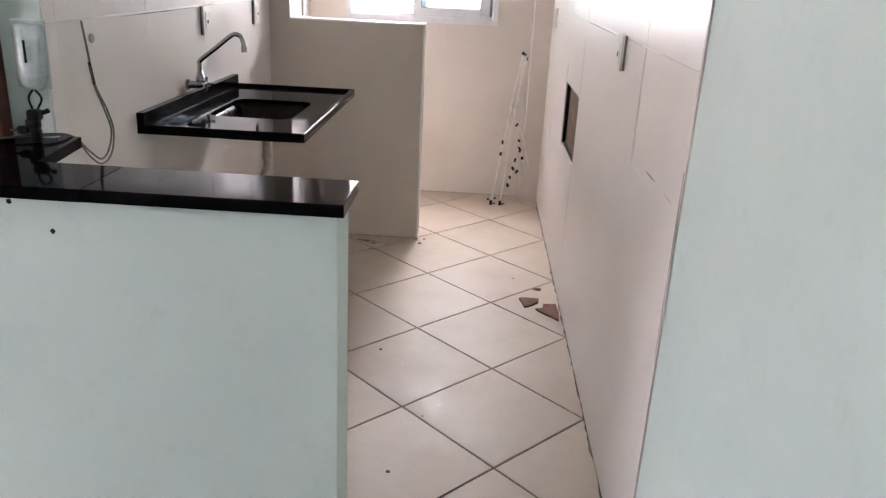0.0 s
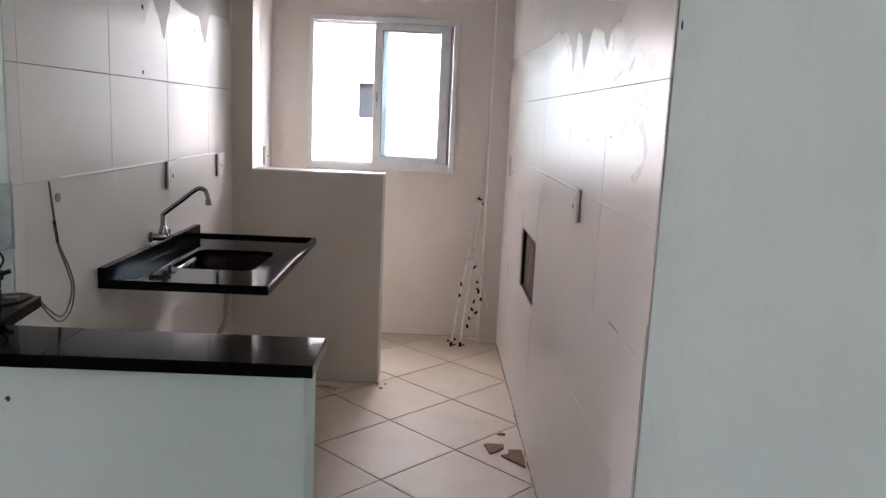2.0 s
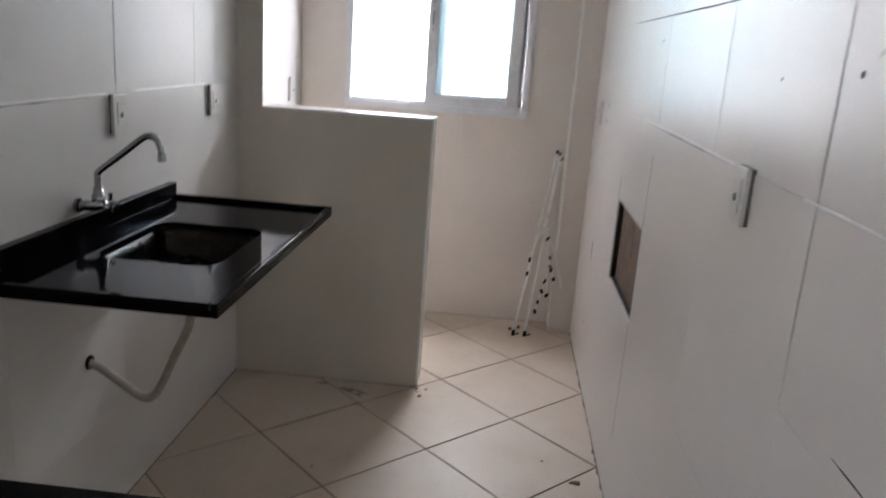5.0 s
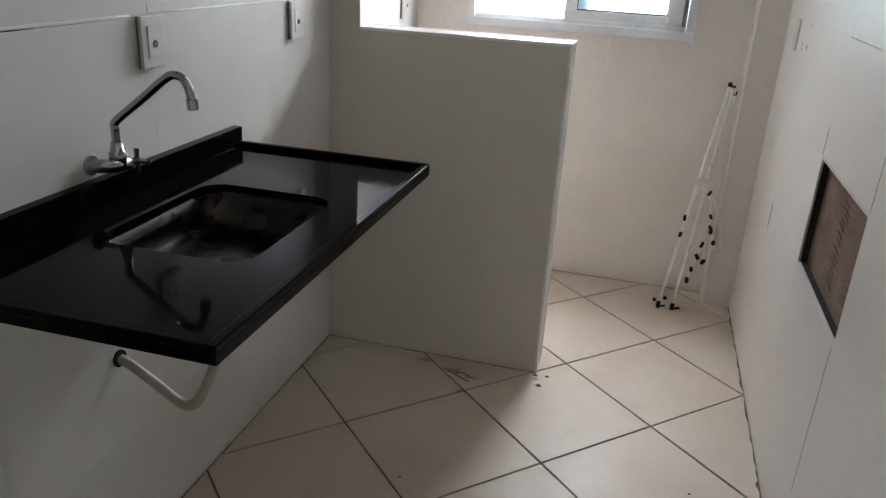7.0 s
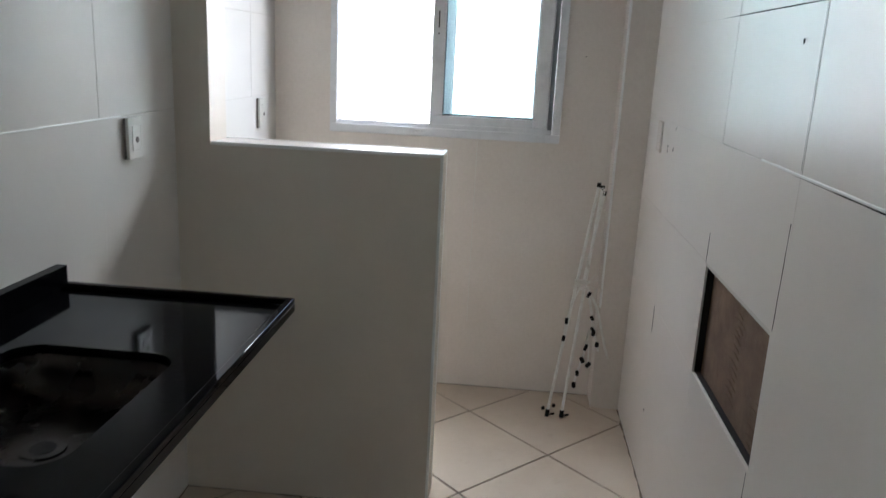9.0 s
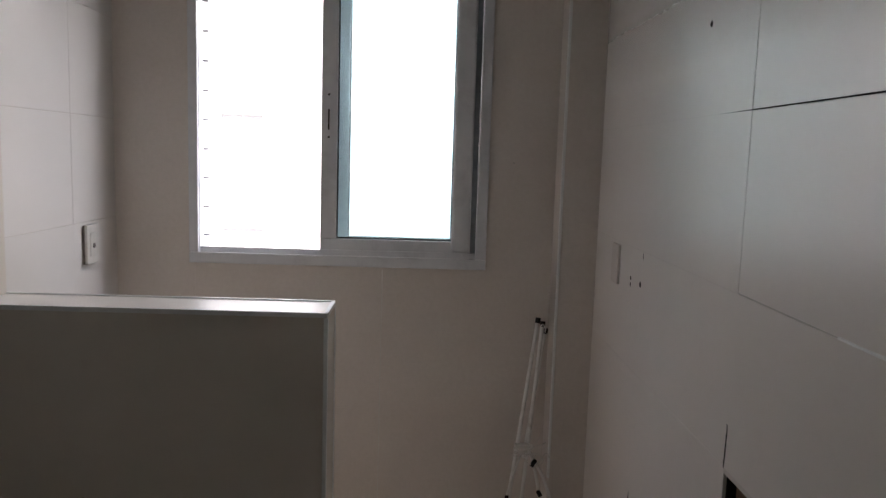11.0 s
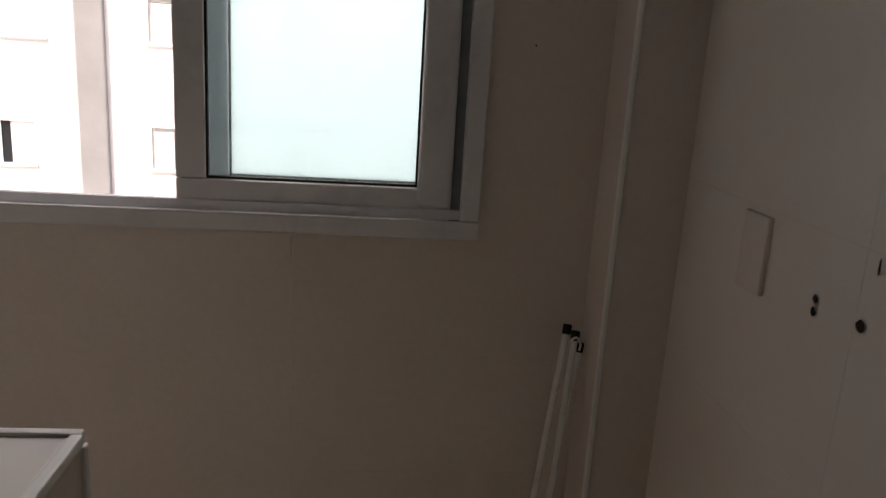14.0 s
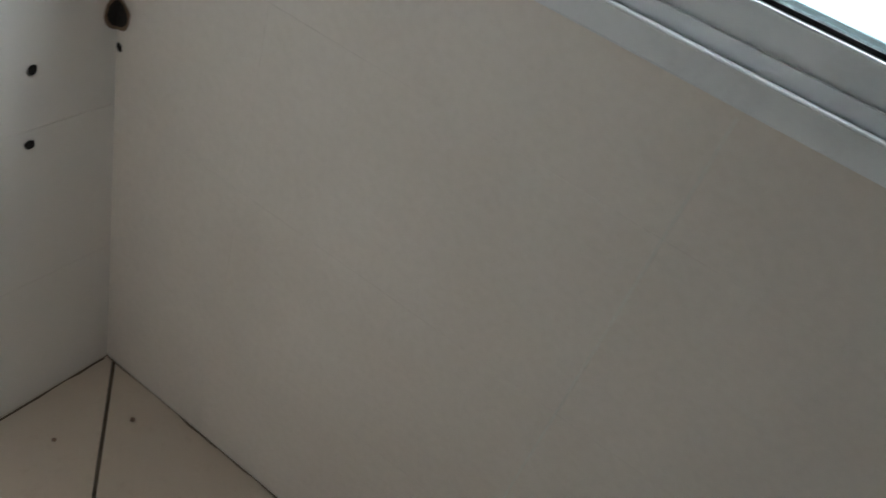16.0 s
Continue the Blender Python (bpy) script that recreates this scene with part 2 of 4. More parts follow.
M_darkglass = mat("dark_window_glass", (0.012, 0.014, 0.016), 0.08, 0, 0.25)
set_rough(M_darkglass, noise_node(M_darkglass, 5, 2), 0.05, 0.12)
M_ledge = mat("dark_grey_ledge", (0.06, 0.06, 0.065), 0.8)
set_color(M_ledge, ramp(M_ledge, noise_node(M_ledge, 3, 4), [(0.3, (0.18, 0.18, 0.185)), (0.7, (0.25, 0.25, 0.255))]))
M_ground = mat("concrete_yard", (0.30, 0.29, 0.28), 0.9)
set_color(M_ground, ramp(M_ground, noise_node(M_ground, 0.8, 6), [(0.3, (0.24, 0.23, 0.22)), (0.7, (0.34, 0.33, 0.32))]))


def pane_material(name, tint, cloudy):
    """Window glass: clear, with a share of cloudy scatter, and a gloss by Fresnel."""
    m = bpy.data.materials.new(name)
    m.use_nodes = True
    n, l = m.node_tree.nodes, m.node_tree.links
    n.clear()
    out = n.new("ShaderNodeOutputMaterial")
    tr = n.new("ShaderNodeBsdfTransparent"); tr.inputs[0].default_value = (*tint, 1)
    tl = n.new("ShaderNodeBsdfTranslucent"); tl.inputs[0].default_value = (*tint, 1)
    gl = n.new("ShaderNodeBsdfGlossy"); gl.inputs["Roughness"].default_value = 0.03
    m1 = n.new("ShaderNodeMixShader"); m1.inputs[0].default_value = cloudy
    l.new(tr.outputs[0], m1.inputs[1]); l.new(tl.outputs[0], m1.inputs[2])
    fr = n.new("ShaderNodeFresnel"); fr.inputs[0].default_value = 1.45
    m2 = n.new("ShaderNodeMixShader")
    l.new(fr.outputs[0], m2.inputs[0]); l.new(m1.outputs[0], m2.inputs[1]); l.new(gl.outputs[0], m2.inputs[2])
    l.new(m2.outputs[0], out.inputs[0])
    return m


M_frost = pane_material("frosted_glass", (0.90, 0.95, 0.95), 0.75)
M_glass = pane_material("clear_teal_glass", (0.72, 0.81, 0.82), 0.05)


def film_material(name, base, rough, cover, scale, stretch):
    """A dried smear: patchy, letting the tile show through."""
    m = mat(name, base, rough, 0, 0.25)
    n, l, b = nodes_of(m)
    f = noise_node(m, scale, 5, 0.7, stretch)
    r = n.new("ShaderNodeMapRange")
    r.inputs["From Min"].default_value, r.inputs["From Max"].default_value = 0.36, 0.60
    r.inputs["To Min"].default_value, r.inputs["To Max"].default_value = 0.05, cover
    l.new(f, r.inputs["Value"])
    l.new(r.outputs["Result"], b.inputs["Alpha"])
    return m


M_dirt = film_material("brown_dirt_film", (0.16, 0.12, 0.08), 0.9, 0.5, 45, (1, 1, 1))
M_smear = film_material("dried_glue_smear", (0.56, 0.54, 0.50), 0.6, 0.20, 24, (1, 1, 1))


# ---- mesh helpers ----
def link_mesh(name, bm, material, smooth=False):
    me = bpy.data.meshes.new(name)
    bmesh.ops.recalc_face_normals(bm, faces=bm.faces)
    bm.to_mesh(me)
    bm.free()
    me.materials.append(material)
    if smooth:
        for p in me.polygons:
            p.use_smooth = True
    return me


def part(name, bm, material, parent=None, label="", smooth=False):
    ob = new(name, link_mesh(name, bm, material, smooth))
    if parent is not None:
        ob.parent = parent
    if label:
        ob["label"] = label
    return ob


def empty(name, label, category, group="", kind=""):
    ob = new(name)
    ob.empty_display_size = 0.05
    return tagged(ob, label, category, group, kind)


def add_box(bm, lo, hi, bevel=0.0, segments=2):
    r = bmesh.ops.create_cube(bm, size=1.0)
    vs = r["verts"]
    for v in vs:
        v.co = Vector([lo[i] + (v.co[i] + 0.5) * (hi[i] - lo[i]) for i in range(3)])
    if bevel > 0:
        es = list({e for v in vs for e in v.link_edges})
        bmesh.ops.bevel(bm, geom=es, offset=bevel, segments=segments, affect="EDGES", profile=0.6)
    return bm


def box_bm(lo, hi, bevel=0.0, segments=2):
    return add_box(bmesh.new(), lo, hi, bevel, segments)


def smooth_path(pts, steps=6):
    """Catmull-Rom through the points."""
    P = [Vector(p) for p in pts]
    P = [P[0] * 2 - P[1]] + P + [P[-1] * 2 - P[-2]]
    out = []
    for i in range(1, len(P) - 2):
        for k in range(steps):
            t = k / steps
            a, b, c, d = P[i - 1], P[i], P[i + 1], P[i + 2]
            out.append(0.5 * ((2 * b) + (c - a) * t + (2 * a - 5 * b + 4 * c - d) * t * t + (3 * b - a - 3 * c + d) * t ** 3))
    out.append(P[-2])
    return out


def add_tube(bm, pts, radius, sides=12, cap=True, radii=None):
    pts = [Vector(p) for p in pts]
    rings, up = [], None
    for i, p in enumerate(pts):
        d = (pts[min(i + 1, len(pts) - 1)] - pts[max(i - 1, 0)]).normalized()
        if up is None:
            up = d.orthogonal().normalized()
        up = (up - d * up.dot(d)).normalized()
        side = d.cross(up)
        r = radii[i] if radii else radius
        rings.append([bm.verts.new(p + (up * math.cos(2 * math.pi * k / sides) + side * math.sin(2 * math.pi * k / sides)) * r) for k in range(sides)])
    for a, b in zip(rings, rings[1:]):
        for k in range(sides):
            bm.faces.new((a[k], a[(k + 1) % sides], b[(k + 1) % sides], b[k]))
    if cap:
        bm.faces.new(rings[0][::-1])
        bm.faces.new(rings[-1])
    return bm


def tube_bm(pts, radius, sides=12, radii=None):
    return add_tube(bmesh.new(), pts, radius, sides, True, radii)


def prism_bm(poly, z0, z1, bevel=0.0, place=None):
    """A polygon (u, v) drawn up from z0 to z1; place maps (u, v, h) to the world."""
    place = place or (lambda u, v, h: (u, v, h))
    bm = bmesh.new()
    n = len(poly)
    cx, cy = sum(p[0] for p in poly) / n, sum(p[1] for p in poly) / n
    inner = []
    for u, v in poly:
        d = math.hypot(u - cx, v - cy) or 1
        inner.append((u - (u - cx) / d * bevel * 1.3, v - (v - cy) / d * bevel * 1.3))
    layers = [(poly, z0), (poly, z1 - bevel), (inner, z1)] if bevel else [(poly, z0), (poly, z1)]
    rings = [[bm.verts.new(place(u, v, h)) for u, v in pl] for pl, h in layers]
    for a, b in zip(rings, rings[1:]):
        for k in range(n):
            bm.faces.new((a[k], a[(k + 1) % n], b[(k + 1) % n], b[k]))
    bm.faces.new(rings[-1])
    bm.faces.new(rings[0][::-1])
    return bm


def round_rect(x0, y0, x1, y1, r, seg=5):
    out = []
    for cx, cy, a0 in ((x1 - r, y1 - r, 0), (x0 + r, y1 - r, 90), (x0 + r, y0 + r, 180), (x1 - r, y0 + r, 270)):
        for k in range(seg + 1):
            a = radians(a0 + 90 * k / seg)
            out.append((cx + r * math.cos(a), cy + r * math.sin(a)))
    return out


def clip_poly(poly, axis, limit, keep_less):
    out = []
    for i in range(len(poly)):
        a, b = poly[i], poly[(i + 1) % len(poly)]
        ia = (a[axis] <= limit) == keep_less
        ib = (b[axis] <= limit) == keep_less
        if ia:
            out.append(a)
        if ia != ib:
            t = (limit - a[axis]) / (b[axis] - a[axis])
            out.append(tuple(a[k] + t * (b[k] - a[k]) for k in range(2)))
    return out


# ---- plan ----
XL, XR, YB, H = -1.523, 0.0, 5.0, 2.62     # left wall, right wall, window wall, ceiling
Y_TILE_R, Y_TILE_L = 1.515, 1.895           # where the tiled walls begin
HW_Y0, HW_Y1, HW_X, HW_Z, PIL_X = 4.016, 4.147, -0.722, 1.150, -1.415
LX, LY = -4.5, -3.6                       # far walls of the living room
TILE_T = 0.018                            # tile and its bed stand this much off the wall


def wall(name, lo, hi, material, label):
    return tagged(part(name, box_bm(lo, hi), material), label, "wall", kind="structure")


# floor slab, ceiling and the plain shell
bm = box_bm((LX - 0.15, LY - 0.15, -0.16), (0.18, Y_TILE_L + 0.15, -0.004))
add_box(bm, (-1.72, Y_TILE_L + 0.1505, -0.16), (0.18, YB + 0.15, -0.004))
floor = tagged(part("floor", bm, M_floor_grout), "cream ceramic floor tiles laid diagonally with dirty grout", "floor", kind="structure")
bm = box_bm((LX - 0.15, LY - 0.15, H), (0.18, Y_TILE_L + 0.15, H + 0.15))
add_box(bm, (-1.72, Y_TILE_L + 0.1505, H), (0.18, YB + 0.15, H + 0.15))
tagged(part("ceiling", bm, M_white), "plain white painted ceiling", "ceiling", kind="structure")
NICHE = (3.280, 0.633, 3.803, 0.931)      # where a tile is missing: y, z to y, z
bm = bmesh.new()
for lo, hi in (((TILE_T, Y_TILE_R, 0), (0.023, YB + 0.15, NICHE[1])), ((TILE_T, Y_TILE_R, NICHE[3]), (0.023, YB + 0.15, H)),
               ((TILE_T, Y_TILE_R, NICHE[1]), (0.023, NICHE[0], NICHE[3])), ((TILE_T, NICHE[2], NICHE[1]), (0.023, YB + 0.15, NICHE[3])),
               ((0.023, Y_TILE_R, 0), (0.18, YB + 0.15, H))):
    add_box(bm, lo, hi)
wall_right = tagged(part("wall_right", bm, M_mortar), "cream glazed tile wall with a missing tile", "wall", kind="structure")
wall_mint = wall("wall_living_right", (0.004, LY, 0), (0.18, Y_TILE_R - 0.002, H), M_mint, "pale mint painted plaster wall")
wall_left = wall("wall_left", (-1.72, Y_TILE_L, 0), (XL - TILE_T, YB + 0.15, H), M_mortar, "cream glazed tile wall behind the sink")
wall("wall_living_north", (LX, Y_TILE_L, 0), (-1.722, Y_TILE_L + 0.15, H), M_mint, "pale mint painted plaster wall")
wall("wall_living_end", (XL - TILE_T - 0.19, Y_TILE_L - 0.008, 0), (XL - 0.001, Y_TILE_L - 0.001, H), M_mint, "pale mint painted wall end")
wall("wall_living_south", (LX - 0.15, LY - 0.15, 0), (0.18, LY, H), M_mint, "pale mint painted plaster wall")
# West side is out of view; its doorway is placed to aim light rightwards.
wall("wall_living_west_1", (LX - 0.15, LY, 0), (LX, -0.55, H), M_mint, "pale mint painted plaster wall")
wall("wall_living_west_2", (LX - 0.15, 0.65, 0), (LX, Y_TILE_L + 0.15, H), M_mint, "pale mint painted plaster wall")
wall("wall_living_west_3", (LX - 0.15, -0.55, 2.2), (LX, 0.65, H), M_mint, "pale mint painted plaster wall")

# window wall, with its opening
WX0, WX1, WZ0, WZ1 = -1.272, -0.350, 1.118, 2.055
bm = bmesh.new()
for lo, hi in (((-1.72, YB + TILE_T, 0), (0.18, YB + 0.15, WZ0)), ((-1.72, YB + TILE_T, WZ1), (0.18, YB + 0.15, H)),
               ((-1.72, YB + TILE_T, WZ0), (WX0, YB + 0.15, WZ1)), ((WX1, YB + TILE_T, WZ0), (0.18, YB + 0.15, WZ1))):
    add_box(bm, lo, hi)
wall_back = tagged(part("wall_window", bm, M_facade), "cream tiled wall with a sliding window", "wall", kind="structure")


# ---- wall tiling ----
def tile_field(owner, place, us, vs, u_lim, v_lim, holes, material, gap=0.0025, uneven=0.00025, lip=0.0, lip_from=0.0):
    """Tiles between the joints us x vs; place maps (u, v, h) to the world, h counted out of the wall. holes are cut out by splitting."""
    for i in range(len(us) - 1):
        for j in range(len(vs) - 1):
            rects = [(max(us[i], u_lim[0]), max(vs[j], v_lim[0]), min(us[i + 1], u_lim[1]), min(vs[j + 1], v_lim[1]))]
            for h in holes:
                cut = []
                for a, b, c, d in rects:
                    if h[0] >= c or h[2] <= a or h[1] >= d or h[3] <= b:
                        cut.append((a, b, c, d))
                        continue
                    if h[0] > a: cut.append((a, b, h[0], d))
                    if h[2] < c: cut.append((h[2], b, c, d))
                    x0, x1 = max(a, h[0]), min(c, h[2])
                    if h[1] > b: cut.append((x0, b, x1, h[1]))
                    if h[3] < d: cut.append((x0, h[3], x1, d))
                rects = cut
            for a, b, c, d in rects:
                if c - a < 0.012 or d - b < 0.012:
                    continue
                g = gap / 2
                proud = random.uniform(-uneven, uneven)
                tilt = random.uniform(-uneven, uneven)
                poly = [(a + g, b + g), (c - g, b + g), (c - g, d - g), (a + g, d - g)]
                bm = bmesh.new()
                e = 0.0006 if gap > 0.001 else 0.0001
                cu, cv = (a + c) / 2, (b + d) / 2
                if lip and abs(d - lip) < 0.02 and cu > lip_from:
                    proud += 0.0014
                rows = []
                for inset, hh in ((0, 0.001), (0, TILE_T - e), (e, TILE_T)):
                    rows.append([bm.verts.new(place(u + (inset if u < cu else -inset), v + (inset if v < cv else -inset), hh + (0 if hh < 0.002 else proud + tilt * (1 if v > cv else -1)))) for u, v in poly])
                for r0, r1 in zip(rows, rows[1:]):
                    for k in range(4):
                        bm.faces.new((r0[k], r0[(k + 1) % 4], r1[(k + 1) % 4], r1[k]))
                bm.faces.new(rows[-1])
                part("wall_tile", bm, material, owner)


def grout_bed(owner, place, rects, depth, material=None):
    bm = bmesh.new()
    for a, b, c, d in rects:
        q = [bm.verts.new(place(u, v, h)) for h in (0.0005, depth) for u, v in ((a, b), (c, b), (c, d), (a, d))]
        for f in ((0, 3, 2, 1), (4, 5, 6, 7), (0, 1, 5, 4), (1, 2, 6, 5), (2, 3, 7, 6), (3, 0, 4, 7)):
            bm.faces.new([q[k] for k in f])
    part("grout", bm, material or M_grout, owner)


def frame_rects(u0, v0, u1, v1, h):
    return [(u0, v0, u1, h[1]), (u0, h[3], u1, v1), (u0, h[1], h[0], h[3]), (h[2], h[1], u1, h[3])]


def on_right(u, v, h):
    return (TILE_T - h, u, v)


def on_left(u, v, h):
    return (XL - TILE_T + h, u, v)


def on_back(u, v, h):
    return (u, YB + TILE_T - h, v)


G_D = TILE_T - 0.0008
RJ = [1.515, 2.052, 2.615, 3.250, 3.803, 4.39, 4.97, 5.1]
rz = [0.016 + 0.3085 * k for k in range(-1, 9)] + [H]
RZ_MID, LZ_MID = rz[5], 0.008 + 0.3085 * 4      # below this height the joints are clean and tight
tile_field(wall_right, on_right, RJ, rz, (Y_TILE_R, RJ[4]), (RZ_MID, H), [], M_tile)
tile_field(wall_right, on_right, RJ, rz, (Y_TILE_R, RJ[4]), (0.0, RZ_MID), [NICHE], M_tile, 0.0005, 0.0001, lip=1.25, lip_from=2.1)
tile_field(wall_right, on_right, RJ, rz, (RJ[4], YB), (0.0, H), [], M_tile, 0.0006, 0.0001)
grout_bed(wall_right, on_right, [(Y_TILE_R, RZ_MID, RJ[4] + 0.02, H)], G_D)
grout_bed(wall_right, on_right, frame_rects(Y_TILE_R, 0, RJ[4] + 0.02, RZ_MID - 0.0002, NICHE), TILE_T - 0.0006, M_grout_clean)
grout_bed(wall_right, on_right, [(RJ[4] + 0.0201, 0, YB, H)], TILE_T - 0.0006, M_grout_clean)
LJ = [1.895, 1.955, 2.510, 3.050, 3.598, 4.15, 4.70, 5.3]
lz = [0.008 + 0.3085 * k for k in range(-1, 9)] + [H]
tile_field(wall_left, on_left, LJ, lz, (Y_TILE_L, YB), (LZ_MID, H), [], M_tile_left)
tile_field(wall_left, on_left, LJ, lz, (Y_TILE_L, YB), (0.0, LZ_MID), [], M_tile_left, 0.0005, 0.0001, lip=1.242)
grout_bed(wall_left, on_left, [(Y_TILE_L, LZ_MID, HW_Y0, H)], G_D)
grout_bed(wall_left, on_left, [(Y_TILE_L, 0, HW_Y0, LZ_MID - 0.0002)], TILE_T - 0.0006, M_grout_clean)
grout_bed(wall_left, on_left, [(HW_Y0 + 0.001, 0, YB, H)], TILE_T - 0.001, M_grout_clean)
bj = [-2.394, -1.819, -1.244, -0.669, -0.094, 0.5]
WH = (WX0, WZ0, WX1, WZ1)
tile_field(wall_back, on_back, bj, lz, (XL - 0.015, XR + 0.01), (0.0, H), [WH], M_tile_back, 0.0002, 0.00003)
grout_bed(wall_back, on_back, frame_rects(XL, 0, XR, H, WH), TILE_T - 0.0003, M_grout_clean)

# mortar ridges left where the tile fell off
bm = bmesh.new()
for col, (u0, u1, v0, v1) in enumerate(((3.50, 3.585, 0.68, 0.90), (3.30, 3.40, 0.65, 0.76))):
    v = v0
    while v < v1:
        w = random.uniform(0.6, 1.0) * (u1 - u0) / 2
        cu = (u0 + u1) / 2 + random.uniform(-0.01, 0.01)
        add_tube(bm, smooth_path([(0.023 - 0.001, cu - w, v - 0.006), (0.023 - 0.003, cu, v + 0.004), (0.023 - 0.001, cu + w, v - 0.004)], 4), 0.0014, 6)
        v += random.uniform(0.014, 0.024)
part("mortar_ridge", bm, M_mortar, wall_right, "ridges of dry brown mortar", True)
# Solid black strips paint the shade along the recess's far and lower edges.
part("gap", box_bm((0.006, NICHE[2] - 0.005, NICHE[1] + 0.0005), (0.0229, NICHE[2] - 0.0005, NICHE[3] - 0.0005)), M_hole, wall_right, "black strip for the shade beside the mortar")
part("gap", box_bm((0.008, NICHE[0] + 0.0005, NICHE[1] + 0.0005), (0.0229, NICHE[2] - 0.0055, NICHE[1] + 0.0035)), M_hole, wall_right, "black strip for the shade below the mortar")

# corner shaft and the low wall with its post
col = tagged(part("pipe_shaft", box_bm((-0.118, 4.878, 0), (0.006, YB + 0.006, H - 0.001), 0.004), M_tile_back), "cream tiled corner pipe shaft", "pipe shaft", kind="structure")
bm = box_bm((-0.121, 4.873, 0.45), (-0.112, 4.884, H - 0.001), 0.003, 3)
part("corner_strip", bm, M_strip, col, "white corner strip")

low = empty("partition", "cream tiled half-height partition with white edge strips", "partition", kind="structure")
SHAPE = [(XL + 0.001, 0), (HW_X, 0), (HW_X, HW_Z - 0.006), (PIL_X, HW_Z - 0.006), (PIL_X, H - 0.001), (XL + 0.001, H - 0.001)]
part("low_wall", prism_bm(SHAPE, -HW_Y1, -HW_Y0, 0.0, lambda u, v, h: (u, -h, v)), M_tile_low, low, "cream tiled low wall and post")
part("capping", box_bm((PIL_X + 0.001, HW_Y0 + 0.007, HW_Z - 0.005), (HW_X - 0.008, HW_Y1 - 0.007, HW_Z + 0.0005), 0.001), M_tile, low, "glossy cream capping tile")
for n, lo, hi in (("edge_strip", (PIL_X + 0.001, HW_Y0 - 0.002, HW_Z - 0.007), (HW_X, HW_Y0 + 0.006, HW_Z + 0.003)),
                  ("edge_strip", (PIL_X + 0.001, HW_Y1 - 0.006, HW_Z - 0.007), (HW_X, HW_Y1 + 0.002, HW_Z + 0.003)),
                  ("edge_strip", (HW_X - 0.007, HW_Y0 + 0.0062, HW_Z - 0.006), (HW_X + 0.002, HW_Y1 - 0.0062, HW_Z + 0.003)),
                  ("edge_strip", (HW_X - 0.007, HW_Y0 - 0.002, 0.0), (HW_X + 0.002, HW_Y0 + 0.006, HW_Z - 0.0075)),
                  ("edge_strip", (HW_X - 0.007, HW_Y1 - 0.006, 0.0), (HW_X + 0.002, HW_Y1 + 0.002, HW_Z - 0.0075))):
    part(n, box_bm(lo, hi, 0.0015), M_strip, low, "white plastic edge strip")

# ---- window ----
win = empty("window_1", "white aluminium sliding window, one half open", "window", kind="structure")
FX0, FX1, FZ0, FZ1 = -1.288, -0.334, 1.101, 2.070
yf = YB - 0.014


def bar(name, x0, z0, x1, z1, y0, y1, parent=win, material=M_alu, bevel=0.003, label=""):
    return part(name, box_bm((x0, y0, z0), (x1, y1, z1), bevel), material, parent, label)


bar("trim", FX0, FZ0, FX1, FZ0 + 0.034, yf, YB - 0.001)
bar("trim", FX0, FZ1 - 0.034, FX1, FZ1, yf, YB - 0.001)
bar("trim", FX0, FZ0 + 0.0345, FX0 + 0.030, FZ1 - 0.0345, yf, YB - 0.001)
bar("trim", FX1 - 0.034, FZ0 + 0.0345, FX1, FZ1 - 0.0345, yf, YB - 0.001)
# frame lining the opening, with its rails
bar("frame", WX0 + 0.001, WZ0 + 0.001, WX1 - 0.001, WZ0 + 0.010, YB, YB + 0.11)
bar("frame", WX0 + 0.001, WZ1 - 0.022, WX1 - 0.001, WZ1 - 0.001, YB, YB + 0.11)
bar("frame", WX0 + 0.001, WZ0 + 0.0105, WX0 + 0.016, WZ1 - 0.0225, YB, YB + 0.11)
bar("frame", WX1 - 0.016, WZ0 + 0.0105, WX1 - 0.001, WZ1 - 0.0225, YB, YB + 0.11)
bar("lip", WX0 + 0.0165, WZ0 + 0.0105, WX1 - 0.0165, WZ0 + 0.035, YB + 0.0005, YB + 0.005, bevel=0.001)
for y, hz in ((0.018, 0.0255), (0.050, 0.0255), (0.1, 0.018)):
    bar("rail", WX0 + 0.018, WZ0 + 0.0102, WX1 - 0.018, WZ0 + hz, YB + y, YB + y + 0.0035, bevel=0.0008)
    bar("rail", WX0 + 0.018, WZ1 - 0.034, WX1 - 0.018, WZ1 - 0.0222, YB + y, YB + y + 0.0035, bevel=0.0008)


